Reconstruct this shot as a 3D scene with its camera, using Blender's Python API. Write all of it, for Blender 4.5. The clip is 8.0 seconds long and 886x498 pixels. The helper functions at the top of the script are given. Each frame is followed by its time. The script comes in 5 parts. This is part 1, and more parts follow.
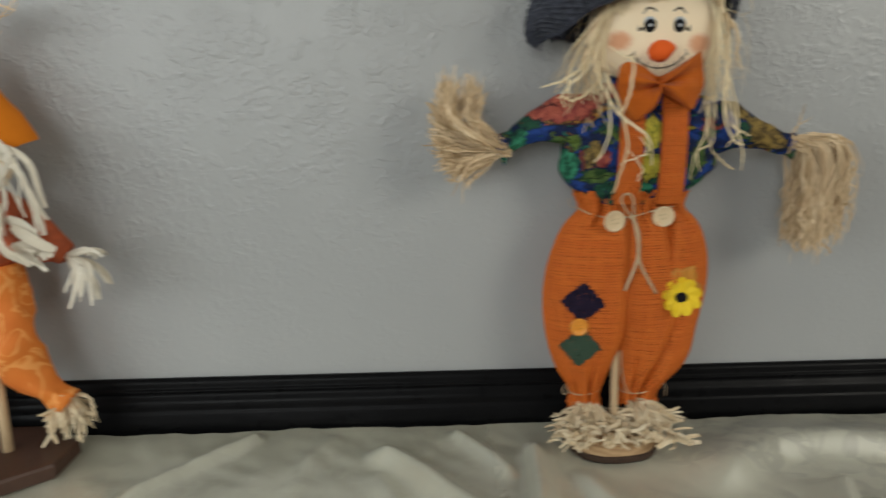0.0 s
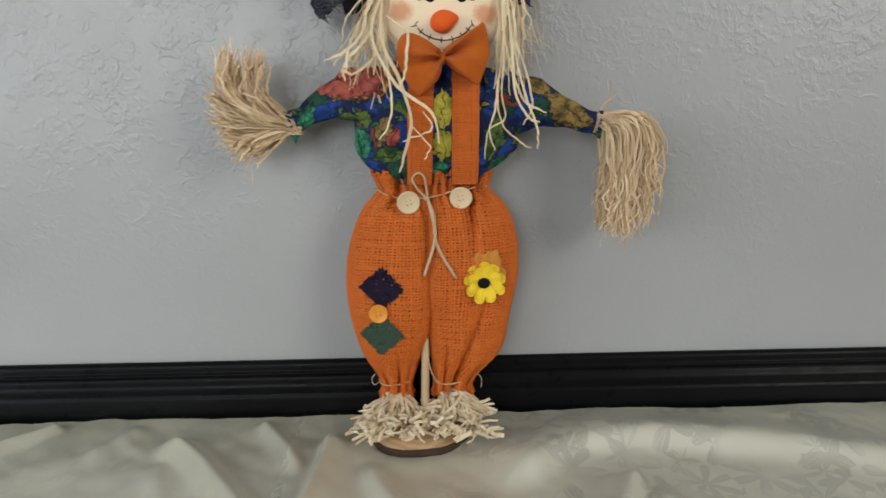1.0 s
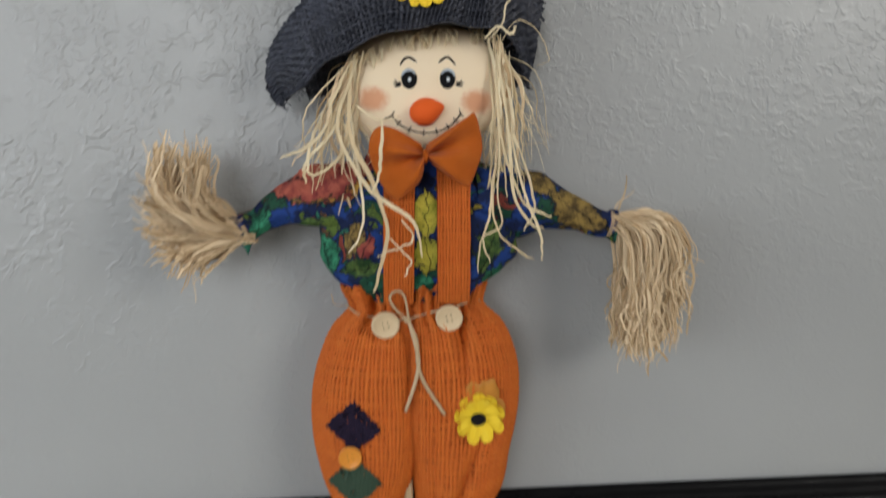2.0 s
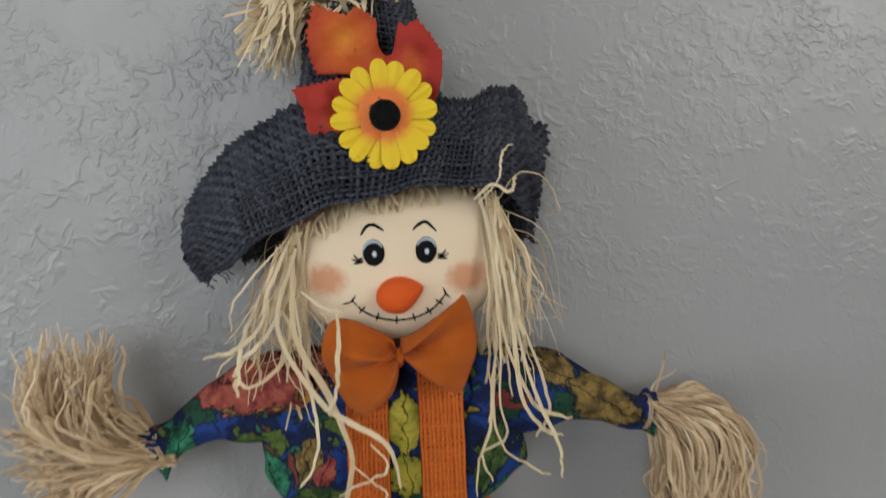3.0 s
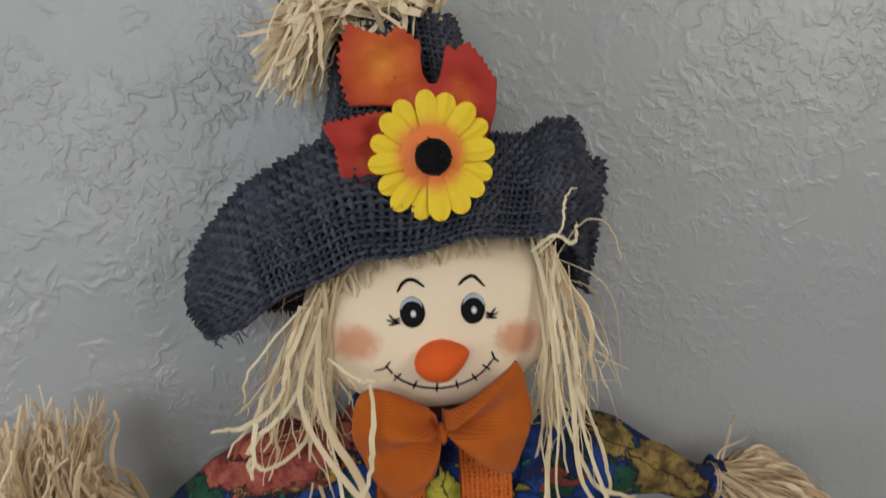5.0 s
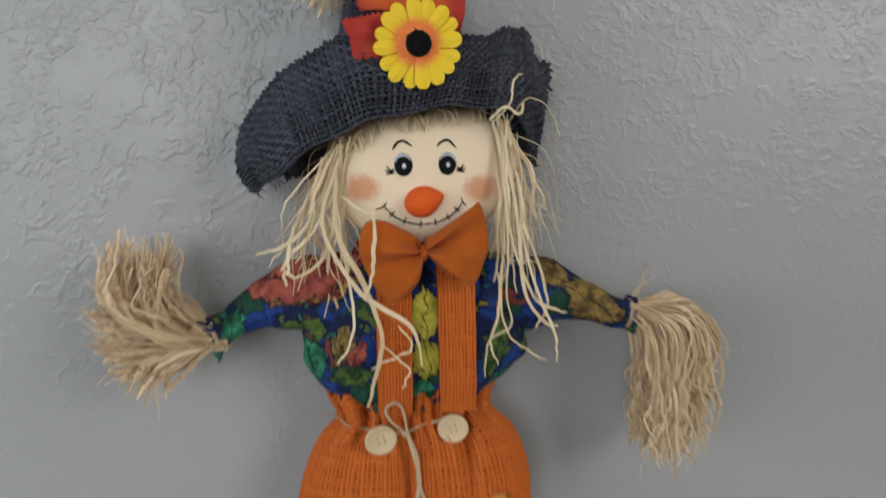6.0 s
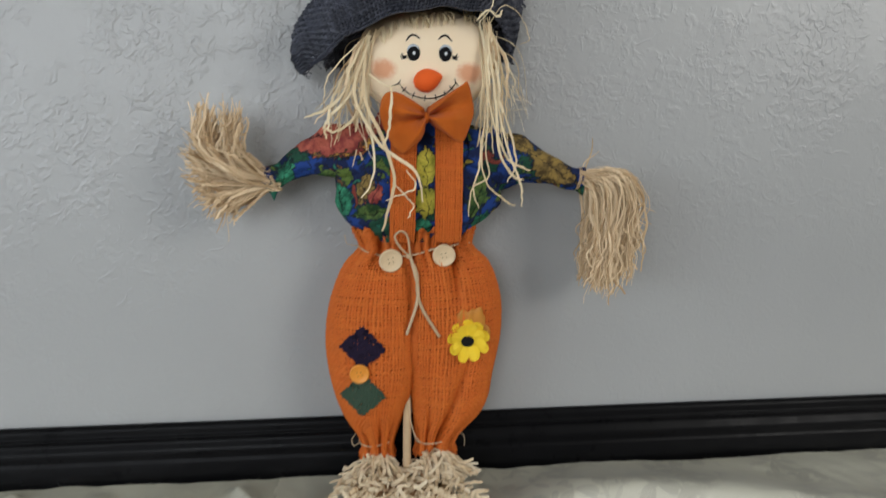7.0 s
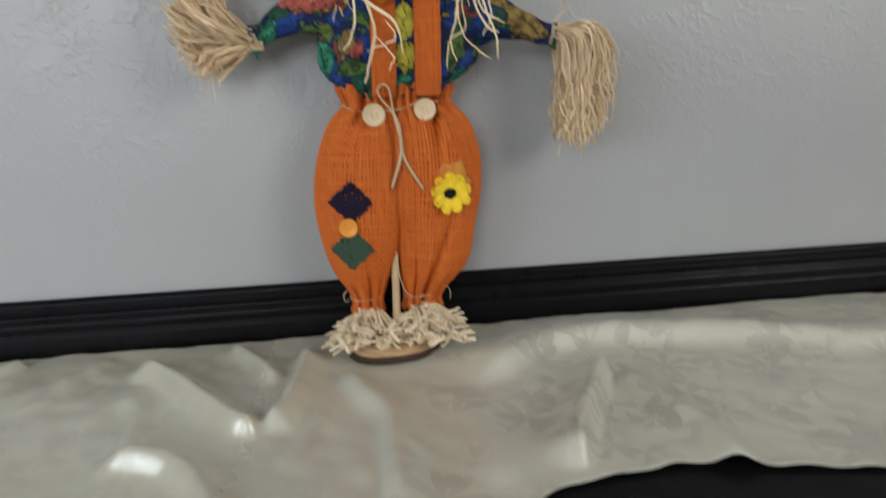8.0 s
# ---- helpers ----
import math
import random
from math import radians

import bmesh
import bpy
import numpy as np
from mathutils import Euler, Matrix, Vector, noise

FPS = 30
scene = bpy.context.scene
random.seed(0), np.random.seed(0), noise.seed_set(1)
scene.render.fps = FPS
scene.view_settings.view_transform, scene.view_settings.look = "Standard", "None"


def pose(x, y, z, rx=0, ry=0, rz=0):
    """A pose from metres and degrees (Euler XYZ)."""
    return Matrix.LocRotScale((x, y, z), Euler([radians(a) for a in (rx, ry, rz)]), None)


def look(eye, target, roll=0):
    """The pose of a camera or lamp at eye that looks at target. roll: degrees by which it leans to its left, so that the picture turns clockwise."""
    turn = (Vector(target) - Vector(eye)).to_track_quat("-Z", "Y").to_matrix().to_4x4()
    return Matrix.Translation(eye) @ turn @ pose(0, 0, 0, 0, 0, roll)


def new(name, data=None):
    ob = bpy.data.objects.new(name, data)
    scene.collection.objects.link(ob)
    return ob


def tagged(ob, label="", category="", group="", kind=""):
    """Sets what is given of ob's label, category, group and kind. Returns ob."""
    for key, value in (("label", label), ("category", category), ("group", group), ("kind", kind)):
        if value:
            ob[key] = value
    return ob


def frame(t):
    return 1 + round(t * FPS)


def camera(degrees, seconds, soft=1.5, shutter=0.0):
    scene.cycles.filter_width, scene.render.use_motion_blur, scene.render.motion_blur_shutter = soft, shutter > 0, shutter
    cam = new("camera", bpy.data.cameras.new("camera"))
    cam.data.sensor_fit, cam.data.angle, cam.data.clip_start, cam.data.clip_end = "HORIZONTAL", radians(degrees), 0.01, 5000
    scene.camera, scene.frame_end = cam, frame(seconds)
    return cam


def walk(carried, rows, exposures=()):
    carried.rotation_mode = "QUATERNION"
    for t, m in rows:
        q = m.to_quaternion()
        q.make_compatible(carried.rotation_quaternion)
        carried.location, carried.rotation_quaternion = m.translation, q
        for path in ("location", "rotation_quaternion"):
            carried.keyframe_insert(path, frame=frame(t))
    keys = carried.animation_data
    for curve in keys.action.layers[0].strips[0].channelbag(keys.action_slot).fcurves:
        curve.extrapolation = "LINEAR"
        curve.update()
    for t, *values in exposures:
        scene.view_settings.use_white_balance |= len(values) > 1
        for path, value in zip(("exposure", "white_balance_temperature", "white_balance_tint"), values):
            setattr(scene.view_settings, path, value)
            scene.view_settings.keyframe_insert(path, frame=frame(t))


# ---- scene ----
cam = camera(70.0, 8.0, soft=1.5, shutter=0.5)
# seconds, eye x y z, then the turns about x, y and z in degrees
ROWS = [
    (0.0, -0.2072, -0.6594, 0.3407, 77.30, 0.84, -1.86),
    (0.5, -0.0760, -0.6591, 0.3318, 77.51, 0.65, -1.91),
    (1.0, -0.0074, -0.6406, 0.3167, 77.23, 0.68, -1.54),
    (1.2, 0.0012, -0.6297, 0.3171, 77.49, 0.27, -1.71),
    (2.3, -0.0008, -0.4788, 0.4013, 81.46, 1.85, -3.57),
    (2.5, 0.0026, -0.4508, 0.4215, 82.28, 2.56, -4.14),
    (3.0, 0.0111, -0.3923, 0.4557, 81.76, 3.11, -4.46),
    (3.5, 0.0069, -0.3520, 0.4784, 81.91, 3.17, -4.05),
    (4.0, -0.0018, -0.3261, 0.4889, 81.85, 3.48, -4.15),
    (4.2, -0.0033, -0.3225, 0.4917, 82.29, 3.28, -4.29),
    (5.3, -0.0122, -0.3639, 0.4627, 81.41, 2.76, -5.61),
    (5.5, -0.0116, -0.3852, 0.4527, 81.07, 2.86, -5.38),
    (6.0, -0.0147, -0.4577, 0.4233, 80.25, 1.99, -5.52),
    (6.5, -0.0150, -0.5528, 0.3847, 79.68, 0.45, -5.17),
    (7.0, -0.0224, -0.6230, 0.3463, 79.25, 0.27, -4.65),
    (7.5, -0.0538, -0.6467, 0.3137, 77.60, 0.73, -5.75),
    (8.0, -0.0380, -0.6716, 0.2575, 75.29, 1.88, -7.45),
]
walk(cam, [(t, pose(x, y, z, rx, ry, rz)) for t, x, y, z, rx, ry, rz in ROWS],
     exposures=((0.0, -0.48, 6900, 6), (0.5, -0.36, 6700, 8), (1.0, -0.17, 6620, 9), (2.5, -0.41, 6580, 10), (3.5, -0.51, 6560, 10.5), (4.2, -0.51, 6560, 10.5), (5.5, -0.49, 6600, 10.5), (6.5, -0.34, 6450, 10), (7.5, -0.20, 6500, 9), (8.0, -0.20, 6520, 9.5)))

# ---------------------------------------------------------------- light
world = bpy.data.worlds.new("sky_world")
scene.world = world
world.use_nodes = True
wn = world.node_tree
sky = wn.nodes.new("ShaderNodeTexSky")
sky.sky_type, sky.sun_disc = "NISHITA", False
sky.sun_elevation, sky.sun_rotation = radians(40), radians(140)
wn.links.new(sky.outputs[0], wn.nodes["Background"].inputs[0])
wn.nodes["Background"].inputs[1].default_value = 0.1


def window_light(name, eye, target, sx, sy, watts, color):
    d = bpy.data.lights.new(name, "AREA")
    d.shape, d.size, d.size_y, d.energy, d.color = "RECTANGLE", sx, sy, watts, color
    ob = new(name, d)
    ob.matrix_world = look(eye, target)
    return ob


# daylight in the three window openings of the room
window_light("window_daylight", (1.87, -1.90, 1.20), (0.0, -0.8, 0.70), 1.2, 1.0, 36, (1.0, 0.97, 0.92))
window_light("window_daylight", (-1.05, -2.95, 0.92), (-0.6, 0.0, 0.40), 1.25, 1.25, 36, (0.94, 0.965, 1.0))
window_light("window_daylight", (-1.87, -1.30, 0.55), (-0.2, -0.35, 0.0), 1.2, 0.9, 21, (0.88, 0.94, 1.0))


# ---------------------------------------------------------------- materials
def srgb(r, g, b):
    return tuple(((c / 255) / 12.92 if c <= 10 else (((c / 255) + 0.055) / 1.055) ** 2.4) for c in (r, g, b)) + (1.0,)


class Nodes:
    """Short hand for building one node material."""

    def __init__(self, name):
        self.mat = bpy.data.materials.new(name)
        self.mat.use_nodes = True
        self.t = self.mat.node_tree
        self.bsdf = self.t.nodes["Principled BSDF"]
        self.coord = self.t.nodes.new("ShaderNodeTexCoord").outputs["Object"]

    def put(self, socket, value):
        if isinstance(value, bpy.types.NodeSocket):
            self.t.links.new(value, socket)
        else:
            socket.default_value = value

    def n(self, kind, out=0, props=None, **inputs):
        node = self.t.nodes.new("ShaderNode" + kind)
        if props:
            if "operation" in props:
                node.operation = props["operation"]
            if "use_clamp" in props:
                node.use_clamp = props["use_clamp"]
            if "feature" in props:
                node.feature = props["feature"]
            if "interpolation_type" in props:
                node.interpolation_type = props["interpolation_type"]
            if "wave_type" in props:
                node.wave_type = props["wave_type"]
            if "rings_direction" in props:
                node.rings_direction = props["rings_direction"]
            if "bands_direction" in props:
                node.bands_direction = props["bands_direction"]
        for key, value in inputs.items():
            k = int(key[1:]) if key[0] == "i" and key[1:].isdigit() else key.replace("_", " ")
            self.put(node.inputs[k], value)
        return node.outputs[out]

    def math(self, op, a, b=0.0, clamp=False):
        return self.n("Math", props={"operation": op, "use_clamp": clamp}, i0=a, i1=b)

    def vec(self, op, a, b=(0, 0, 0)):
        return self.n("VectorMath", props={"operation": op}, i0=a, i1=b)

    def noise(self, scale, detail=4.0, rough=0.55, dist=0.0, vector=None):
        return self.n("TexNoise", Vector=vector or self.coord, Scale=scale, Detail=detail, Roughness=rough, Distortion=dist)

    def voronoi(self, scale, out=0, feature="F1", vector=None, rand=1.0):
        return self.n("TexVoronoi", out, props={"feature": feature}, Vector=vector or self.coord, Scale=scale, Randomness=rand)

    def mapr(self, x, a, b, c=0.0, d=1.0, smooth=True):
        return self.n("MapRange", props={"interpolation_type": "SMOOTHSTEP" if smooth else "LINEAR"}, i0=x, i1=a, i2=b, i3=c, i4=d)

    def ramp(self, fac, stops, constant=False):
        node = self.t.nodes.new("ShaderNodeValToRGB")
        node.color_ramp.interpolation = "CONSTANT" if constant else "LINEAR"
        el = node.color_ramp.elements
        while len(el) < len(stops):
            el.new(0.5)
        for e, (p, c) in zip(el, stops):
            e.position, e.color = p, c
        self.put(node.inputs[0], fac)
        return node.outputs[0]

    def mix(self, fac, a, b, blend="MIX"):
        node = self.t.nodes.new("ShaderNodeMix")
        node.data_type, node.blend_type = "RGBA", blend
        for k, val in ((0, fac), (6, a), (7, b)):
            self.put(node.inputs[k], val)
        return node.outputs[2]

    def island(self):
        return self.t.nodes.new("ShaderNodeNewGeometry").outputs["Random Per Island"]

    def done(self, color, rough=0.8, bump=None, strength=0.3, dist=0.001, **extra):
        self.put(self.bsdf.inputs["Base Color"], color)
        self.put(self.bsdf.inputs["Roughness"], rough)
        if bump is not None:
            self.put(self.bsdf.inputs["Normal"], self.n("Bump", Strength=strength, Distance=dist, Height=bump))
        for key, value in extra.items():
            self.put(self.bsdf.inputs[key.replace("_", " ")], value)
        return self.mat


def grade(c, k):
    return (c[0] * k, c[1] * k, c[2] * k, 1.0)


def cloth_mat(name, c, vary=0.25, fine=2500, rough=0.92, strength=0.35, sheen=0.04):
    """Plain woven or felted cloth: mottling, fuzz and a fine relief."""
    m = Nodes(name)
    col = m.mix(m.noise(60, 5), grade(c, 1 - vary), grade(c, 1 + vary))
    col = m.mix(m.math("MULTIPLY", m.noise(fine, 2), 0.5), col, grade(c, 0.6))
    return m.done(col, rough, m.noise(fine, 2), strength, 0.0006, Sheen_Weight=sheen, Specular_IOR_Level=0.25)


def rib_mat(name, c):
    """Soft cloth with fine raised ribs, paler where they are rubbed."""
    m = Nodes(name)
    rib = m.n("TexWave", props={"bands_direction": "Z"}, Vector=m.coord, Scale=255.0, Distortion=1.6, Detail=2.0)
    col = m.mix(m.noise(60, 5), grade(c, 0.82), grade(c, 1.15))
    col = m.mix(m.mapr(rib, 0.0, 0.6, 0.55, 1.0), grade(c, 0.70), col)
    col = m.mix(m.mapr(m.noise(35, 4), 0.5, 0.75, 0.0, 0.35), col, (0.62, 0.19, 0.035, 1))
    h = m.math("ADD", rib, m.math("MULTIPLY", m.noise(1100, 2), 0.7))
    return m.done(col, 0.95, h, 0.55, 0.0006, Sheen_Weight=0.06, Specular_IOR_Level=0.2)


def thread_mat(name, c, c2, rough=0.65):
    """Jute threads: each thread its own tone, with fibres along it."""
    m = Nodes(name)
    col = m.mix(m.island(), c, c2)
    col = m.mix(m.noise(90, 4), grade(c, 0.75), col)
    col = m.mix(m.math("MULTIPLY", m.noise(2200, 3), 0.6), col, grade(c, 0.5))
    return m.done(col, rough, m.noise(3000, 2), 0.5, 0.0004, Specular_IOR_Level=0.35)


def straw_mat(name, c, c2, rough=0.55):
    m = Nodes(name)
    col = m.mix(m.island(), c, c2)
    col = m.mix(m.math("MULTIPLY", m.noise(140, 5), 0.42), col, grade(c, 0.55))
    return m.done(col, rough, m.noise(1400, 3), 0.4, 0.0005, Specular_IOR_Level=0.35)


def wall_mat():
    """Grey paint on a hand-trowelled knock-down plaster: flat islands with raised, wormy edges."""
    m = Nodes("wall_paint")
    warp = m.vec("ADD", m.coord, m.vec("SCALE", m.n("TexNoise", 1, Vector=m.coord, Scale=60.0, Detail=2.0)))
    warp.node.inputs[1].links[0].from_node.inputs["Scale"].default_value = 0.008
    patch = m.mapr(m.noise(14, 3, 0.5, 0.3), 0.38, 0.60)
    plate = m.mapr(m.noise(62, 2, 0.5, 0.2, warp), 0.45, 0.57)
    dabs = m.mapr(m.noise(165, 2, 0.45, 0.3, warp), 0.46, 0.64)
    worm = m.mapr(m.math("ABSOLUTE", m.math("SUBTRACT", m.noise(52, 2, 0.5, 0.5, warp), 0.5)), 0.0, 0.085, 1.0, 0.0)
    worm = m.math("MULTIPLY", worm, m.mapr(m.noise(34, 2), 0.46, 0.60))
    h = m.math("ADD", m.math("MULTIPLY", plate, 0.35), m.math("MULTIPLY", dabs, 0.62))
    h = m.math("MULTIPLY", h, m.math("ADD", m.math("MULTIPLY", patch, 0.88), 0.12))
    h = m.math("ADD", h, m.math("MULTIPLY", worm, 0.6))
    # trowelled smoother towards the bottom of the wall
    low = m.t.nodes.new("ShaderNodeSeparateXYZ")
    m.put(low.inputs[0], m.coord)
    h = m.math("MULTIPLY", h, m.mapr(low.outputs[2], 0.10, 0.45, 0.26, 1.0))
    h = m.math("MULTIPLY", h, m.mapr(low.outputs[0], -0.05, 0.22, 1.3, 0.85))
    h = m.math("ADD", h, m.math("MULTIPLY", m.noise(9, 2), 0.5))
    h = m.math("ADD", h, m.math("MULTIPLY", m.noise(700, 2), 0.05))
    base = m.mix(m.noise(6, 5), (0.335, 0.342, 0.341, 1), (0.391, 0.398, 0.396, 1))
    base = m.mix(m.math("MULTIPLY", m.noise(300, 3), 0.2), base, (0.3, 0.3, 0.29, 1))
    return m.done(base, m.mapr(m.noise(20), 0.3, 0.7, 0.33, 0.42), h, 0.55, 0.0012, Specular_IOR_Level=0.5)


def black_mat():
    m = Nodes("black_lacquer")
    col = m.mix(m.noise(30, 5), (0.003, 0.003, 0.0035, 1), (0.007, 0.007, 0.0075, 1))
    col = m.mix(m.mapr(m.noise(240, 6, 0.7), 0.62, 0.75, 0.0, 0.3), col, (0.02, 0.019, 0.018, 1))
    return m.done(col, m.mapr(m.noise(55, 5), 0.3, 0.7, 0.26, 0.42), m.noise(260, 4), 0.03, 0.0006, Specular_IOR_Level=0.07)


def damask_mat():
    """Ivory satin with woven flowers and leaf sprays that catch the light another way than the ground."""
    m = Nodes("ivory_damask")
    flat = m.vec("MULTIPLY", m.coord, (1, 1, 0))

    def motif(scale, petals, seed, size, lobes):
        p = m.vec("ADD", flat, (seed, seed * 0.7, 0))
        v = m.t.nodes.new("ShaderNodeTexVoronoi")
        m.put(v.inputs["Vector"], p)
        v.inputs["Scale"].default_value = scale
        v.inputs["Randomness"].default_value = 0.85
        loc = m.vec("SUBTRACT", p, v.outputs["Position"])
        xyz = m.t.nodes.new("ShaderNodeSeparateXYZ")
        m.put(xyz.inputs[0], loc)
        ang = m.math("ARCTAN2", xyz.outputs[1], xyz.outputs[0])
        turn = m.n("SeparateColor", Color=v.outputs["Color"])
        ang = m.math("ADD", ang, m.math("MULTIPLY", turn, 6.28))
        r = m.n("VectorMath", 1, props={"operation": "LENGTH"}, i0=loc)
        lobe = m.math("ABSOLUTE", m.math("COSINE", m.math("MULTIPLY", ang, petals * 0.5)))
        edge = m.math("MULTIPLY", m.math("POWER", lobe, lobes), size)
        d = m.math("SUBTRACT", edge, r)
        vein = m.mapr(m.math("ABSOLUTE", m.math("SUBTRACT", lobe, 0.985)), 0.0, 0.012, 0.5, 0.0)
        return m.math("SUBTRACT", m.mapr(d, 0.0, 0.0016), vein, True)

    pat = m.math("MAXIMUM", motif(15, 7, 0.0, 0.036, 1.1), motif(22, 5, 3.3, 0.026, 1.6))
    pat = m.math("MAXIMUM", pat, motif(26, 3, 7.1, 0.028, 2.2))
    col = m.mix(m.noise(14, 4), (0.43, 0.420, 0.325, 1), (0.53, 0.520, 0.415, 1))
    # the sprays stand in clusters
    pat = m.math("MULTIPLY", pat, m.mapr(m.noise(11, 2), 0.44, 0.56, 0.12, 1.0))
    # motif colour and relief fade towards the left, imitating highlights that hide it
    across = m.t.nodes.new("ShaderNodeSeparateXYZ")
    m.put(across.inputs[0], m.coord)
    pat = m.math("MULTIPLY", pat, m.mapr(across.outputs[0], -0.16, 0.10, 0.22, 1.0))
    col = m.mix(m.math("MULTIPLY", pat, 0.8), col, (0.33, 0.32, 0.255, 1))
    twill = m.n("TexWave", props={"bands_direction": "DIAGONAL"}, Vector=m.coord, Scale=900.0, Distortion=0.6)
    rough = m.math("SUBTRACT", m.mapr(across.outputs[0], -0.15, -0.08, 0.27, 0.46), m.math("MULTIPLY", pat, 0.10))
    h = m.math("ADD", m.math("MULTIPLY", pat, 1.3), m.math("MULTIPLY", twill, 0.12))
    h = m.math("ADD", h, m.math("MULTIPLY", m.noise(40, 2), 0.8))
    return m.done(col, rough, h, 0.35, 0.0006, Specular_IOR_Level=0.6, IOR=2.4, Sheen_Weight=0.15, Sheen_Roughness=0.4)


def print_mat():
    """Printed cotton: navy ground with autumn leaves in green, gold, rust and wine, dark outlines."""
    m = Nodes("leaf_print_cotton")
    warp = m.vec("ADD", m.coord, m.vec("SCALE", m.n("TexNoise", 1, Vector=m.coord, Scale=90.0, Detail=3.0)))
    warp.node.inputs[1].links[0].from_node.inputs["Scale"].default_value = 0.014
    navy, blue = (0.004, 0.012, 0.058, 1), (0.010, 0.042, 0.20, 1)
    col = m.mix(m.mapr(m.noise(60, 3), 0.45, 0.55), navy, blue)
    lines = m.mapr(m.math("ABSOLUTE", m.math("SUBTRACT", m.noise(190, 2, 0.5, 1.6), 0.5)), 0.0, 0.03, 0.8, 0.0)
    # leaf shapes printed one over the other, each with a dark outline
    for scale, shift, level, c, c2 in ((34, 0.0, 0.575, (0.006, 0.044, 0.028, 1), (0.016, 0.085, 0.045, 1)), (44, 3.1, 0.62, (0.010, 0.10, 0.066, 1), (0.03, 0.17, 0.11, 1)),
                                       (40, 6.7, 0.63, (0.050, 0.10, 0.018, 1), (0.12, 0.17, 0.030, 1)), (36, 9.2, 0.66, (0.26, 0.20, 0.022, 1), (0.34, 0.28, 0.05, 1)),
                                       (50, 12.5, 0.65, (0.080, 0.034, 0.012, 1), (0.16, 0.072, 0.024, 1)), (42, 15.4, 0.65, (0.15, 0.020, 0.017, 1), (0.25, 0.055, 0.034, 1))):
        shape = m.noise(scale, 3, 0.55, 0.9, m.vec("ADD", m.coord, (shift, shift, shift)))
        leaf = m.mix(m.noise(300, 3), c, c2)
        leaf = m.mix(lines, leaf, (0.008, 0.011, 0.010, 1))
        col = m.mix(m.mapr(shape, level - 0.022, level - 0.012, 0.0, 0.85), col, (0.003, 0.006, 0.013, 1))
        col = m.mix(m.mapr(shape, level, level + 0.008), col, leaf)

    jag = m.math("MULTIPLY", m.math("SUBTRACT", m.noise(230, 3), 0.5), 1.3)
    fleck = m.noise(120, 4)

    def leaf_print(x, z, turn, long, wide, pale, deep, under):
        """A printed leaf with midrib, side veins, ragged edge and dark outline."""
        turn = math.radians(turn)
        loc = m.vec("SUBTRACT", warp, (x + 0.007, 0, z + 0.007))
        u = m.n("VectorMath", 1, props={"operation": "DOT_PRODUCT"}, i0=loc, i1=(math.cos(turn), 0, math.sin(turn)))
        v = m.n("VectorMath", 1, props={"operation": "DOT_PRODUCT"}, i0=loc, i1=(-math.sin(turn), 0, math.cos(turn)))
        v = m.math("ABSOLUTE", v)
        e = m.math("ADD", m.math("POWER", m.math("ABSOLUTE", m.math("DIVIDE", u, long)), 1.6), m.math("DIVIDE", v, wide))
        e = m.math("ADD", e, jag)
        rib = m.mapr(v, 0.0002, 0.0007, 1.0, 0.0)
        side = m.math("ABSOLUTE", m.math("SINE", m.math("MULTIPLY", m.math("SUBTRACT", u, m.math("MULTIPLY", v, 0.8)), 520)))
        side = m.mapr(side, 0.04, 0.16, 0.75, 0.0)
        c = m.mix(m.mapr(fleck, 0.35, 0.65), deep, pale)
        c = m.mix(m.math("MAXIMUM", rib, side), c, grade(deep, 0.22))
        under = m.mix(m.mapr(e, 1.06, 1.16, 0.9, 0.0), under, (0.004, 0.007, 0.012, 1))
        return m.mix(m.mapr(e, 0.92, 0.99, 1.0, 0.0), under, c)

    wine = ((0.40, 0.10, 0.065, 1), (0.20, 0.030, 0.030, 1))
    gold = ((0.50, 0.42, 0.055, 1), (0.30, 0.29, 0.03, 1))
    olive = ((0.27, 0.18, 0.05, 1), (0.07, 0.045, 0.015, 1))
    amber = ((0.52, 0.30, 0.05, 1), (0.40, 0.11, 0.03, 1))
    jade = ((0.035, 0.24, 0.13, 1), (0.006, 0.06, 0.035, 1))
    moss = ((0.10, 0.16, 0.035, 1), (0.015, 0.05, 0.014, 1))
    for x, z, turn, long, wide, c in ((-0.080, 0.283, 15, 0.016, 0.006, jade), (-0.068, 0.284, 105, 0.018, 0.009, jade), (-0.042, 0.273, 10, 0.017, 0.007, moss), (-0.080, 0.304, 20, 0.014, 0.006, moss),
                                      (0.100, 0.283, 20, 0.018, 0.007, jade), (0.055, 0.287, 70, 0.022, 0.009, moss), (0.058, 0.262, 60, 0.014, 0.008, jade), (0.005, 0.259, 0, 0.010, 0.009, jade),
                                      (-0.117, 0.306, 60, 0.014, 0.009, jade), (-0.046, 0.295, 80, 0.015, 0.008, olive), (-0.037, 0.290, 80, 0.011, 0.006, wine), (-0.062, 0.331, 12, 0.036, 0.009, amber), (-0.0700, 0.344, 14, 0.050, 0.021, wine)):
        col = leaf_print(x, z, turn, long, wide, c[0], c[1], col)
    for x, z, turn, long, wide, c in ((0.0075, 0.284, 100, 0.017, 0.011, gold), (0.008, 0.313, 90, 0.018, 0.013, gold), (0.096, 0.332, -35, 0.018, 0.008, olive), (0.124, 0.311, -33, 0.028, 0.015, olive)):
        col = leaf_print(x, z, turn, long, wide, c[0], c[1], col)
    return m.done(col, 0.8, m.math("ADD", m.noise(160, 4), m.math("MULTIPLY", m.noise(3000, 1), 0.2)), 0.5, 0.0018, Specular_IOR_Level=0.3)


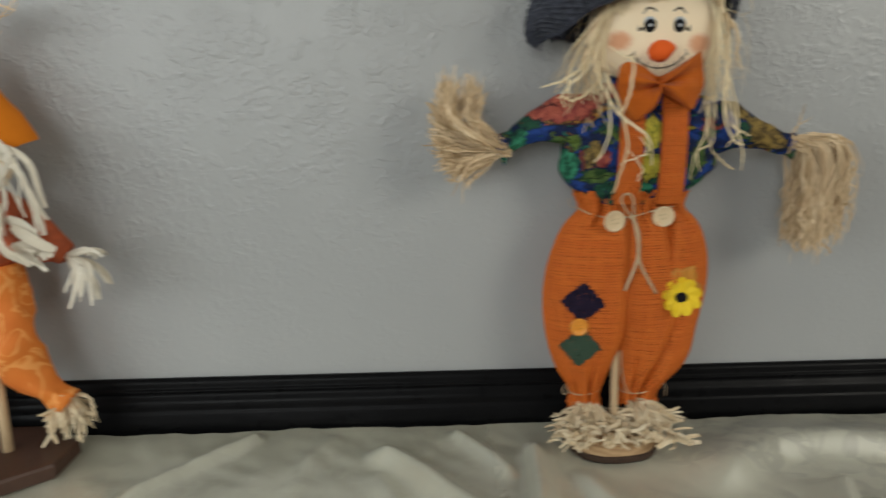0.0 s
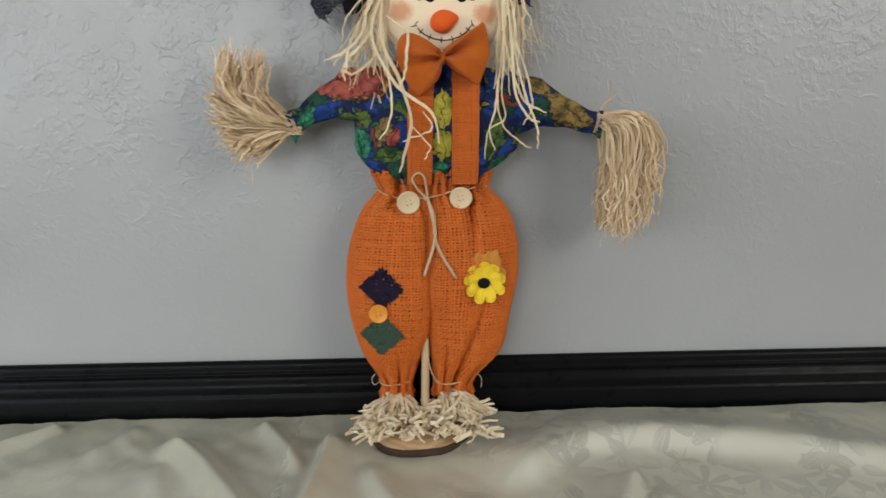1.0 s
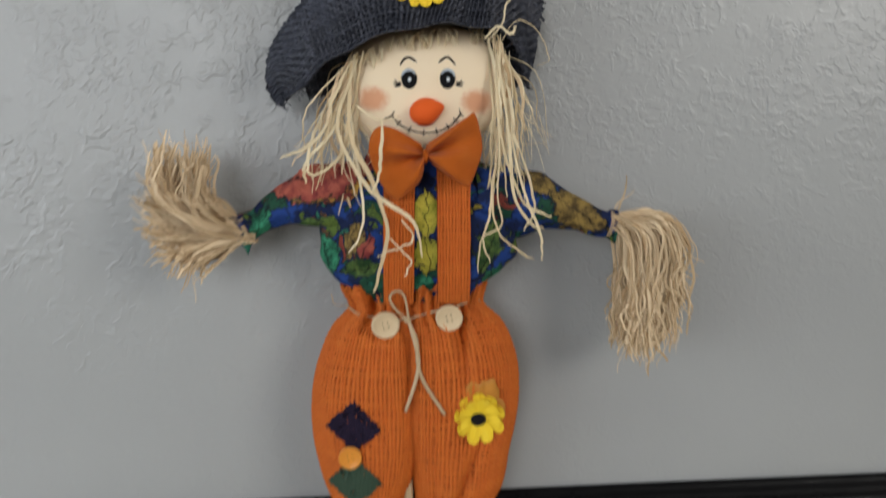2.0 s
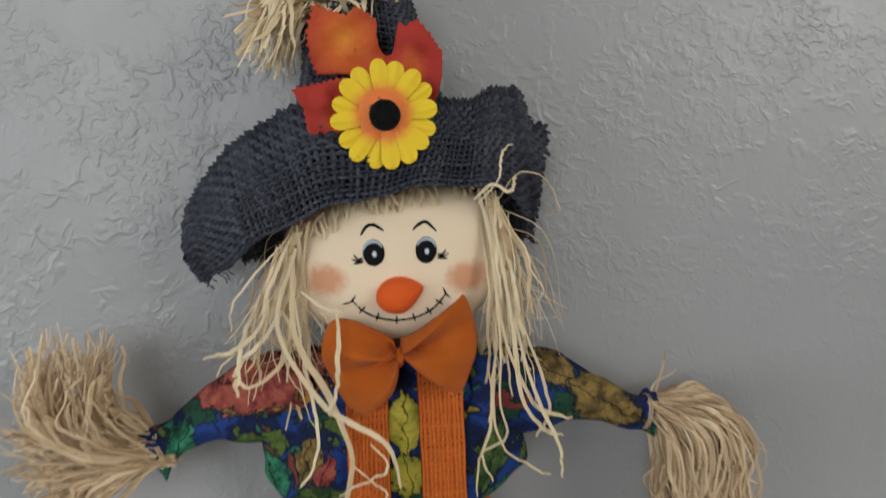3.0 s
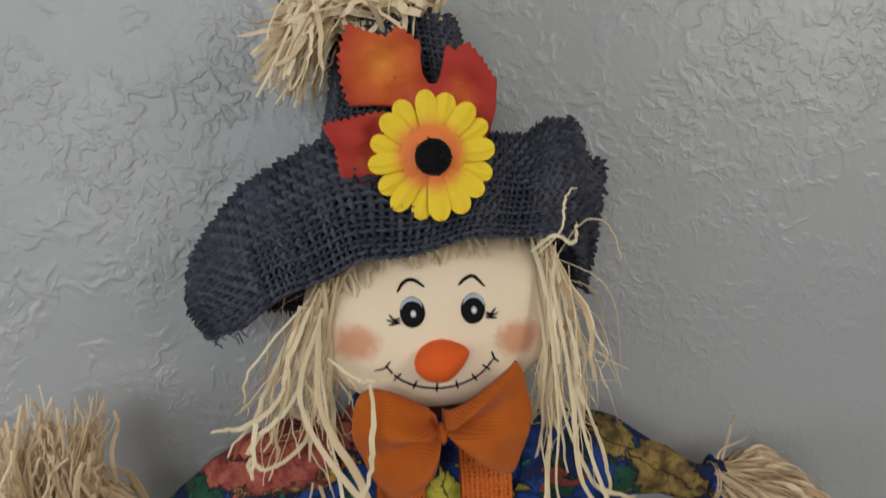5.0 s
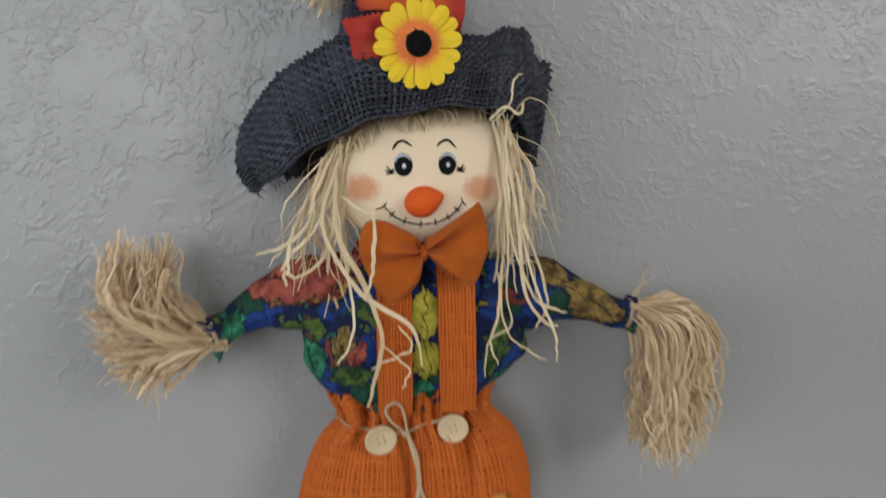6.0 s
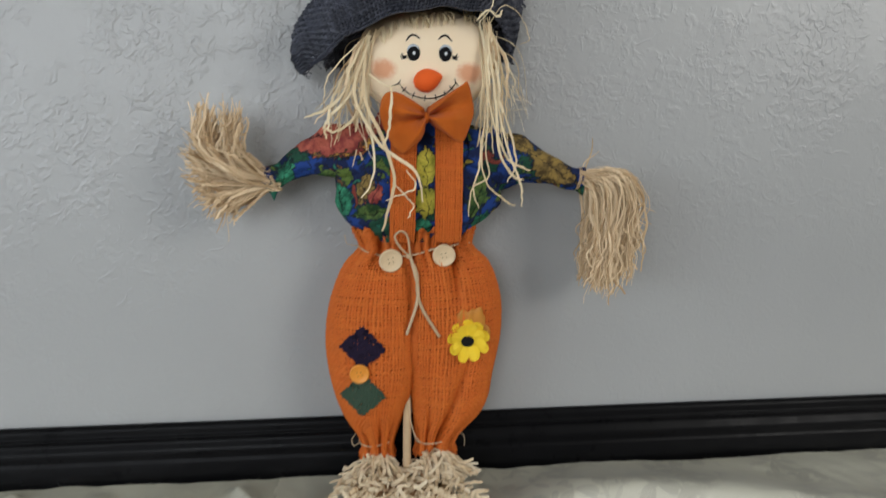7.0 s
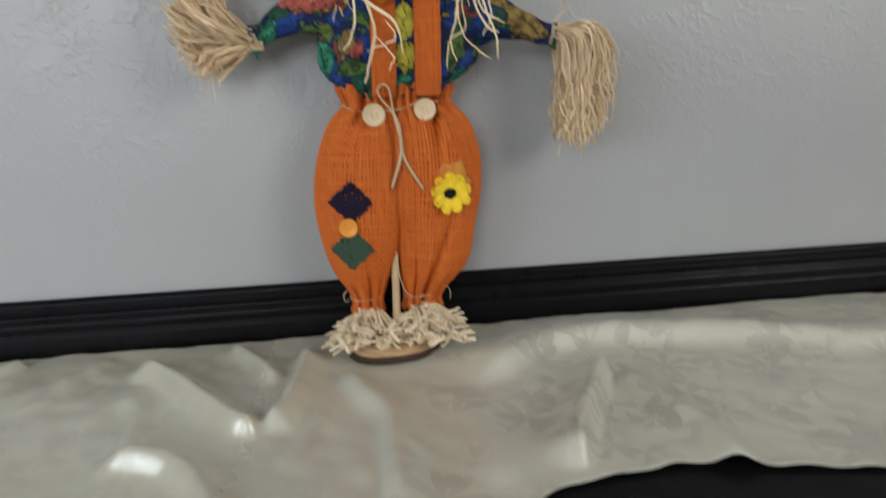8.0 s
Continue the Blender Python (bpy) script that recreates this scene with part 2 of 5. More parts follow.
def face_mat():
    """Cream muslin with two blots of blusher."""
    m = Nodes("cream_muslin")
    col = m.mix(m.noise(40, 4), (0.88, 0.70, 0.48, 1), (0.93, 0.78, 0.57, 1))
    for cx, cz in ((-0.028, 0.396), (0.046, 0.393)):
        d = m.n("VectorMath", 1, props={"operation": "LENGTH"},
                i0=m.vec("MULTIPLY", m.vec("SUBTRACT", m.coord, (cx, 0, cz)), (0.95, 0, 1.25)))
        d = m.math("ADD", d, m.math("MULTIPLY", m.noise(260, 4), 0.007))
        col = m.mix(m.mapr(d, 0.009, 0.0175, 0.8, 0.0), col, (0.68, 0.27, 0.13, 1))
    weave = m.math("MULTIPLY", m.n("TexWave", props={"bands_direction": "X"}, Vector=m.coord, Scale=520.0), m.n("TexWave", props={"bands_direction": "Z"}, Vector=m.coord, Scale=520.0))
    return m.done(col, 0.85, m.math("ADD", weave, m.noise(30, 3)), 0.25, 0.0006, Sheen_Weight=0.1, Specular_IOR_Level=0.25)


def wood_mat():
    m = Nodes("cut_wood")
    p = m.vec("MULTIPLY", m.coord, (1, 1.15, 0))
    rings = m.n("TexWave", props={"wave_type": "RINGS", "rings_direction": "Z"}, Vector=p, Scale=75.0, Distortion=3.0, Detail=3.0)
    col = m.mix(rings, (0.36, 0.22, 0.11, 1), (0.50, 0.33, 0.17, 1))
    col = m.mix(m.math("MULTIPLY", m.noise(200, 5), 0.5), col, (0.24, 0.13, 0.06, 1))
    return m.done(col, 0.75, m.noise(300, 4), 0.3, 0.0008)


def bark_mat():
    m = Nodes("dark_bark")
    col = m.mix(m.noise(150, 5, 0.7), (0.014, 0.008, 0.005, 1), (0.075, 0.038, 0.02, 1))
    return m.done(col, 0.9, m.noise(260, 5, 0.7), 0.9, 0.002)


def leaf_mat():
    """Dyed cloth leaf: wine-red edge running into orange along the veins."""
    m = Nodes("autumn_leaf_cloth")
    d = m.n("VectorMath", 1, props={"operation": "LENGTH"}, i0=m.vec("MULTIPLY", m.vec("SUBTRACT", m.coord, (-0.008, 0, 0.514)), (1.1, 0, 0.9)))
    e = m.n("VectorMath", 1, props={"operation": "LENGTH"}, i0=m.vec("MULTIPLY", m.vec("SUBTRACT", m.coord, (0.0225, 0, 0.497)), (1.5, 0, 1.1)))
    f = m.n("VectorMath", 1, props={"operation": "LENGTH"}, i0=m.vec("MULTIPLY", m.vec("SUBTRACT", m.coord, (-0.012, 0, 0.476)), (1.3, 0, 1.6)))
    d = m.math("MINIMUM", d, m.math("MINIMUM", m.math("ADD", e, 0.008), m.math("ADD", f, 0.009)))
    d = m.math("ADD", d, m.math("MULTIPLY", m.noise(110, 5, 0.65), 0.018))
    col = m.ramp(m.mapr(d, 0.006, 0.032, smooth=False), [(0.0, (0.72, 0.27, 0.03, 1)), (0.45, (0.60, 0.12, 0.022, 1)), (1.0, (0.42, 0.035, 0.022, 1))])
    return m.done(col, 0.7, m.math("ADD", m.noise(160, 4), m.noise(2500, 1)), 0.35, 0.001, Specular_IOR_Level=0.3)


def petal_mat(name, centre, inner):
    m = Nodes(name)
    d = m.n("VectorMath", 1, props={"operation": "LENGTH"}, i0=m.vec("MULTIPLY", m.vec("SUBTRACT", m.coord, centre), (1, 0.0, 1)))
    d = m.math("ADD", d, m.math("MULTIPLY", m.noise(250, 3), 0.003))
    col = m.mix(m.noise(120, 3), (0.82, 0.53, 0.012, 1), (0.87, 0.64, 0.035, 1))
    if inner > 0:
        col = m.mix(m.mapr(d, inner * 0.75, inner * 1.25, 1.0, 0.0), col, (0.80, 0.20, 0.045, 1))
    return m.done(col, 0.65, m.noise(600, 3), 0.25, 0.0006, Specular_IOR_Level=0.3, Sheen_Weight=0.15)


def plain_mat(name, c, rough=0.6, vary=0.15, **extra):
    m = Nodes(name)
    col = m.mix(m.noise(120, 4), grade(c, 1 - vary), grade(c, 1 + vary))
    return m.done(col, rough, m.noise(900, 3), 0.2, 0.0004, **extra)


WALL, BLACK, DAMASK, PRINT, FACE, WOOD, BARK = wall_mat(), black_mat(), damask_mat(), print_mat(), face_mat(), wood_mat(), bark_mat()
CEILING_PAINT = plain_mat("ceiling_paint", (0.58, 0.58, 0.57), 0.8, 0.03)
ROOM_PAINT = plain_mat("room_paint", (0.30, 0.295, 0.285), 0.7, 0.05)
FLOOR_MAT = plain_mat("floor_carpet", (0.14, 0.11, 0.085), 0.95, 0.2)
JUTE_ORANGE = thread_mat("orange_jute", (0.75, 0.160, 0.016, 1), (0.88, 0.245, 0.033, 1))
# darkened orange behind the jute: shade in the weave's gaps put into colour
ORANGE_SHADE_BACKING = cloth_mat("orange_shade_backing", (0.24, 0.040, 0.005), 0.15)
JUTE_NAVY = thread_mat("charcoal_jute", (0.020, 0.023, 0.036, 1), (0.145, 0.156, 0.205, 1), 0.42)
# near-black backing: the dark of the hat's weave gaps put into colour
NAVY_SHADE_BACKING = cloth_mat("charcoal_shade_backing", (0.006, 0.0065, 0.009), 0.2)
FELT_ORANGE = rib_mat("rust_ribbed_felt", (0.52, 0.115, 0.012, 1))
NOSE = cloth_mat("bright_orange_cloth", (0.86, 0.125, 0.016), 0.08, 2600, 0.75)
STRAW = straw_mat("raffia", (0.92, 0.72, 0.47, 1), (0.42, 0.265, 0.125, 1))
STRAW_PALE = straw_mat("pale_raffia", (0.90, 0.77, 0.52, 1), (0.70, 0.52, 0.28, 1))
STRAW_FEET = straw_mat("chopped_straw", (0.82, 0.70, 0.50, 1), (0.66, 0.50, 0.30, 1))
TWINE = straw_mat("twine", (0.66, 0.50, 0.32, 1), (0.55, 0.39, 0.23, 1), 0.85)
CORD = straw_mat("brown_cord", (0.14, 0.09, 0.045, 1), (0.10, 0.06, 0.03, 1), 0.8)
BUTTON_WOOD = plain_mat("button_wood", (0.66, 0.50, 0.31), 0.5)
BUTTON_ORANGE = plain_mat("button_orange", (0.72, 0.27, 0.03), 0.4)
HOLE = plain_mat("dark_hole", (0.06, 0.035, 0.02), 0.8)
PURPLE = thread_mat("purple_jute", (0.012, 0.005, 0.025, 1), (0.022, 0.010, 0.038, 1), 0.9)
GREEN = thread_mat("green_jute", (0.035, 0.075, 0.045, 1), (0.055, 0.10, 0.06, 1))
INK = plain_mat("black_paint", (0.004, 0.004, 0.005), 0.8, Specular_IOR_Level=0.2)
LID = plain_mat("grey_blue_paint", (0.42, 0.47, 0.53), 0.6)
WHITE = plain_mat("white_paint", (0.8, 0.8, 0.78), 0.5, 0.03)
PILE = cloth_mat("black_pile", (0.006, 0.005, 0.006), 0.3, 1500)
LEAF = leaf_mat()
PETAL_HAT = petal_mat("hat_flower_cloth", (0.0078, 0, 0.4770), 0.0148)
PETAL_SMALL = petal_mat("small_flower_cloth", (0.045, 0, 0.153), 0.0)
GOLD_LEAF = plain_mat("gold_leaf_cloth", (0.50, 0.20, 0.02), 0.6, 0.25)
STAKE_WOOD = plain_mat("dowel_wood", (0.50, 0.36, 0.21), 0.7)


# ---------------------------------------------------------------- mesh tools
class Build:
    """Collects vertices and faces with their materials and links them as one mesh object."""

    def __init__(self):
        self.v, self.f, self.m, self.mats, self.n, self.flat = [], [], [], [], 0, []

    def add(self, verts, faces, mat):
        if mat not in self.mats:
            self.mats.append(mat)
        k = self.mats.index(mat)
        verts = np.asarray(verts, float).reshape(-1, 3)
        self.v.append(verts)
        self.f.extend([[i + self.n for i in f] for f in faces])
        self.m.extend([k] * len(faces))
        self.n += len(verts)

    def mesh(self, name, smooth=True):
        me = bpy.data.meshes.new(name)
        me.from_pydata(np.concatenate(self.v).tolist(), [], self.f)
        for mat in self.mats:
            me.materials.append(mat)
        me.polygons.foreach_set("material_index", self.m)
        soft = np.full(len(self.f), smooth)
        for a, c in self.flat:
            soft[a:c] = False
        me.polygons.foreach_set("use_smooth", soft)
        me.update()
        return me


def part(name, b, parent=None, label="", smooth=True):
    ob = new(name, b.mesh(name, smooth))
    if parent is not None:
        ob.parent = parent
    if label:
        tagged(ob, label)
    return ob


def sheet(b, P, mat, wrap=False, flip=False):
    """A grid of points (rows, columns, 3) as quads; wrap closes the columns."""
    P = np.asarray(P, float)
    n, c = P.shape[:2]
    faces = []
    for i in range(n - 1):
        for j in range(c if wrap else c - 1):
            k = (j + 1) % c
            q = [i * c + j, i * c + k, (i + 1) * c + k, (i + 1) * c + j]
            faces.append(q[::-1] if flip else q)
    b.add(P.reshape(-1, 3), faces, mat)


def curve(points, n):
    """A smooth line of n points through the given ones."""
    p = np.asarray(points, float)
    if len(p) == 2:
        return p[0] + (p[1] - p[0]) * np.linspace(0, 1, n)[:, None]
    p = np.vstack([2 * p[0] - p[1], p, 2 * p[-1] - p[-2]])
    s = np.linspace(0, len(p) - 3 - 1e-9, n)
    i = s.astype(int)
    t = (s - i)[:, None]
    a, c, d, e = p[i], p[i + 1], p[i + 2], p[i + 3]
    return 0.5 * (2 * c + (d - a) * t + (2 * a - 5 * c + 4 * d - e) * t ** 2 + (3 * c - a - 3 * d + e) * t ** 3)


def table(keys, x):
    """Smoothly interpolated value of (x, value) keys."""
    k = np.array(keys, float)
    k = k[np.argsort(k[:, 0])]
    x = np.asarray(x, float)
    i = np.clip(np.searchsorted(k[:, 0], x, "right") - 1, 0, len(k) - 2)
    t = np.clip((x - k[i, 0]) / (k[i + 1, 0] - k[i, 0]), 0, 1)
    slope = np.gradient(k[:, 1], k[:, 0])
    h = k[i + 1, 0] - k[i, 0]
    return (k[i, 1] * (1 + 2 * t) * (1 - t) ** 2 + slope[i] * h * t * (1 - t) ** 2
            + k[i + 1, 1] * t * t * (3 - 2 * t) + slope[i + 1] * h * t * t * (t - 1))


def strand(b, pts, width, mat, thick=0.3, sides=4, taper=0.5, face=(0, -1, 0), twist=0.0):
    """A flat fibre with thickness along the line of points."""
    p = np.asarray(pts, float)
    n = len(p)
    tan = np.gradient(p, axis=0)
    tan /= np.linalg.norm(tan, axis=1)[:, None] + 1e-12
    side = np.cross(tan, np.asarray(face, float))
    side /= np.linalg.norm(side, axis=1)[:, None] + 1e-9
    up = np.cross(side, tan)
    s = np.linspace(0, 1, n)
    w = width * 0.5 * (1 - (1 - taper) * np.abs(2 * s - 1) ** 3)
    rows = []
    for j in range(sides):
        a = 2 * np.pi * j / sides + twist * s
        rows.append(p + side * (np.cos(a) * w)[:, None] + up * (np.sin(a) * w * thick)[:, None])
    P = np.stack(rows, 1)
    base, first = b.n, len(b.f)
    sheet(b, P, mat, wrap=True)
    k = b.mats.index(mat)
    b.f.append([base + j for j in range(sides)][::-1])
    b.f.append([base + (n - 1) * sides + j for j in range(sides)])
    b.m += [k, k]
    if thick < 0.35:
        b.flat.append((first, len(b.f)))


def tube(b, pts, radii, mat, sides=14, squash=1.0, jitter=0.0, seed=0):
    """A round or squashed tube with closed ends along the points; squash is the y radius over the other."""
    p = np.asarray(pts, float)
    n = len(p)
    r = np.interp(np.linspace(0, 1, n), np.linspace(0, 1, len(radii)), radii)
    tan = np.gradient(p, axis=0)
    tan /= np.linalg.norm(tan, axis=1)[:, None] + 1e-12
    ref = np.array([0, 1.0, 0]) if abs(tan[:, 1]).max() < 0.9 else np.array([1.0, 0, 0])
    side = np.cross(tan, ref)
    side /= np.linalg.norm(side, axis=1)[:, None]
    up = np.cross(side, tan)
    rows = []
    for j in range(sides):
        a = 2 * np.pi * j / sides
        q = p + side * (np.cos(a) * r)[:, None] + up * (np.sin(a) * r * squash)[:, None]
        if jitter:
            for i in range(n):
                q[i] += jitter * np.array(noise.noise_vector(Vector(q[i] * 60) + Vector((seed, 0, 0))))
        rows.append(q)
    P = np.stack(rows, 1)
    base = b.n
    sheet(b, P, mat, wrap=True)
    k = b.mats.index(mat)
    b.f.append([base + j for j in range(sides)][::-1])
    b.f.append([base + (n - 1) * sides + j for j in range(sides)])
    b.m += [k, k]


def blob(b, centre, radii, mat, n=24, m=14, shape=None):
    """An ellipsoid; shape bends its points."""
    th = np.linspace(0, np.pi, m)[:, None]
    ph = np.linspace(0, 2 * np.pi, n, endpoint=False)[None]
    P = np.stack([np.sin(th) * np.cos(ph), -np.cos(th) + 0 * ph, np.sin(th) * np.sin(ph)], -1)
    P[..., 0] *= radii[0]
    P[..., 1] *= radii[1]
    P[..., 2] *= radii[2]
    if shape:
        P = shape(P)
    sheet(b, P + np.asarray(centre), mat, wrap=True)


def weave(b, S, nu, nv, mat, amp=0.0005, wide=0.74, fray=None, rnd=None, skip=0.0, wander=0.22):
    """Interlaced flat threads over the surface S(u, v) in 0..1: nu threads run along v, nv along u.
    fray: threads that run on past the four edges (u0, u1, v0, v1), in cells."""
    rnd = rnd or np.random.RandomState(1)
    fray = fray or (0, 0, 0, 0)
    eps = 1e-3

    def place(u, v):
        p = S(u, v)
        du, dv = S(u + eps, v) - p, S(u, v + eps) - p
        nrm = np.cross(du, dv)
        nrm /= np.linalg.norm(nrm, axis=-1)[..., None] + 1e-12
        return p, du / eps, dv / eps, nrm

    for along, count, other, e0, e1 in ((1, nu, nv, fray[2], fray[3]), (0, nv, nu, fray[0], fray[1])):
        drift = rnd.uniform(-wander, wander, count)
        for i in range(count):
            if rnd.rand() < skip:
                continue
            a0 = -rnd.uniform(0, e0) if e0 else 0.0
            a1 = other + (rnd.uniform(0, e1) if e1 else 0.0)
            ks = np.arange(np.ceil(a0 - 0.5), np.floor(a1 - 0.5) + 1)
            if len(ks) < 3:
                continue
            s = (ks + 0.5) / other
            c = (i + 0.5 + drift[i] + 0.7 * wander * np.sin(ks * 0.35 + i * 1.7) + rnd.uniform(-0.3, 0.3, len(ks)) * wander) / count
            u, v = (c, s) if along else (s, c)
            p, du, dv, nrm = place(u, v)
            lift = np.where((ks.astype(int) + i + along) % 2 == 0, amp, -amp)[:, None]
            half = (du if along else dv) / count * 0.5 * wide * rnd.uniform(0.85, 1.15)
            mid = p + nrm * (lift + amp * 1.7)
            P = np.stack([p + nrm * lift - half, mid, p + nrm * lift + half], 1)
            sheet(b, P, mat)


def outline_fan(b, centre, rim, mat, rings=5, depth=None, back=0.0012):
    """A filled shape from its centre to a rim of points, with a bulge and a thin back."""
    rim = np.asarray(rim, float)
    s = np.linspace(0.02, 1, rings + 1)[:, None, None]
    P = np.asarray(centre) + (rim - np.asarray(centre))[None] * s
    if depth:
        P[..., 1] -= depth(P, s[..., 0] + 0 * P[..., 0])
    Q = P.copy()
    Q[..., 1] += back
    sheet(b, np.concatenate([P, Q[::-1]], 0), mat, wrap=True)


# ---------------------------------------------------------------- the room
TOP = -0.008          # height of the sideboard's top
FLOOR = -0.88
R0 = np.random.RandomState


def box(b, lo, hi, mat):
    x0, y0, z0 = lo
    x1, y1, z1 = hi
    v = [(x0, y0, z0), (x1, y0, z0), (x1, y1, z0), (x0, y1, z0), (x0, y0, z1), (x1, y0, z1), (x1, y1, z1), (x0, y1, z1)]
    b.add(v, [(3, 2, 1, 0), (4, 5, 6, 7), (0, 1, 5, 4), (1, 2, 6, 5), (2, 3, 7, 6), (3, 0, 4, 7)], mat)


def wall_piece(name, boxes, mat, label):
    b = Build()
    for lo, hi in boxes:
        box(b, lo, hi, mat)
    return tagged(part(name, b, smooth=False), label, "wall", kind="structure")


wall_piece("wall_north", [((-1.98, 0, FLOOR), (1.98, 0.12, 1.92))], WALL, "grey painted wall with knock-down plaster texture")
wall_piece("wall_east", [((1.88, -2.96, FLOOR), (1.98, -2.50, 1.9)), ((1.88, -1.30, FLOOR), (1.98, -0.004, 1.9)),
                         ((1.88, -2.50, FLOOR), (1.98, -1.30, 0.65)), ((1.88, -2.50, 1.75), (1.98, -1.30, 1.9))], ROOM_PAINT, "plain light painted wall with a window opening")
wall_piece("wall_south", [((-1.88, -3.06, FLOOR), (-1.82, -2.96, 1.9)), ((-0.28, -3.06, FLOOR), (1.98, -2.96, 1.9)),
                          ((-1.82, -3.06, FLOOR), (-0.28, -2.96, 0.40)), ((-1.82, -3.06, 1.76), (-0.28, -2.96, 1.9))], ROOM_PAINT, "plain light painted wall with a window opening")
wall_piece("wall_west", [((-1.98, -3.06, FLOOR), (-1.88, -1.92, 1.9)), ((-1.98, -0.68, FLOOR), (-1.88, -0.004, 1.9)),
                         ((-1.98, -1.92, FLOOR), (-1.88, -0.68, 0.08)), ((-1.98, -1.92, 1.02), (-1.88, -0.68, 1.9))], ROOM_PAINT, "plain light painted wall with a window opening")
b = Build()
box(b, (-2.0, -3.1, FLOOR - 0.1), (2.0, 0.2, FLOOR - 0.002), FLOOR_MAT)
tagged(part("floor", b, smooth=False), "brown carpeted floor of the room", "floor", kind="structure")
b = Build()
box(b, (-2.0, -3.1, 1.925), (2.0, 0.2, 2.0), CEILING_PAINT)
tagged(part("ceiling", b, smooth=False), "plain light painted ceiling", "ceiling", kind="structure")


def sideboard():
    """Black sideboard: carcass, top with an eased edge, and a moulded rail along the wall."""
    root = tagged(new("sideboard"), "black lacquered sideboard with a moulded back rail", "sideboard")
    root.location = (0, 0, 0)
    b = Build()
    box(b, (-1.28, -0.44, FLOOR), (1.28, -0.03, TOP - 0.031), BLACK)
    part("body", b, root, smooth=False)
    b = Build()
    prof = [(-0.004, TOP - 0.03), (-0.466, TOP - 0.03), (-0.47, TOP - 0.026), (-0.47, TOP - 0.005), (-0.465, TOP), (-0.004, TOP)]
    sheet(b, [[(x, y, z) for y, z in prof] for x in np.linspace(-1.31, 1.31, 9)], BLACK, wrap=True)
    b.f += [list(range(6)), list(range(48, 54))[::-1]]
    b.m += [0, 0]
    part("top", b, root, smooth=False)
    b = Build()
    # eased top, a thin bead, a hollow with a swelling, a lower step
    prof = [(-0.001, 0.0535), (-0.0045, 0.0540), (-0.0070, 0.0525), (-0.0085, 0.0495), (-0.0088, 0.0450), (-0.0088, 0.0432), (-0.0110, 0.0426),
            (-0.0118, 0.0414), (-0.0110, 0.0402), (-0.0096, 0.0390), (-0.0092, 0.0370), (-0.0102, 0.0345), (-0.0124, 0.0318), (-0.0140, 0.0290),
            (-0.0146, 0.0260), (-0.0144, 0.0230), (-0.0138, 0.0205), (-0.0142, 0.0188), (-0.0152, 0.0176), (-0.0158, 0.0160), (-0.0162, 0.0120),
            (-0.0168, 0.0080), (-0.0170, TOP + 0.0006), (-0.001, TOP + 0.0006)]
    sheet(b, [[(x, y + 0.0004 * math.sin(x * 9), z) for y, z in prof] for x in np.linspace(-1.3, 1.3, 60)], BLACK, wrap=True)
    part("back_rail", b, root, "black moulded rail with a bead and a swelling")
    return root


sideboard()


# ---------------------------------------------------------------- the cloth
def ridge(x, y, line, high, wide, skew=0.0):
    """Height of a fold that follows a line; skew makes one flank steeper."""
    p = curve(line, 60)
    best = np.full(x.shape, 1e9)
    lean, along = np.zeros(x.shape), np.zeros(x.shape)
    for k in range(59):
        e = p[k + 1] - p[k]
        ax, ay = x - p[k, 0], y - p[k, 1]
        u = np.clip((ax * e[0] + ay * e[1]) / (e @ e), 0, 1)
        dx, dy = ax - u * e[0], ay - u * e[1]
        d = np.sqrt(dx * dx + dy * dy)
        turn = (dx * e[1] - dy * e[0]) / (np.sqrt(e @ e) * d + 1e-9)
        near = d < best
        best = np.where(near, d, best)
        lean = np.where(near, turn, lean)
        along = np.where(near, (k + u) / 59, along)
    fade = np.clip(np.minimum(along, 1 - along) * 5 + 0.2, 0, 1)
    fade = fade * fade * (3 - 2 * fade)
    w = wide * (1 + skew * lean)
    return high * fade * (0.8 * np.exp(-0.8 * (best / w) ** 2) + 0.2 / np.cosh(best / w))


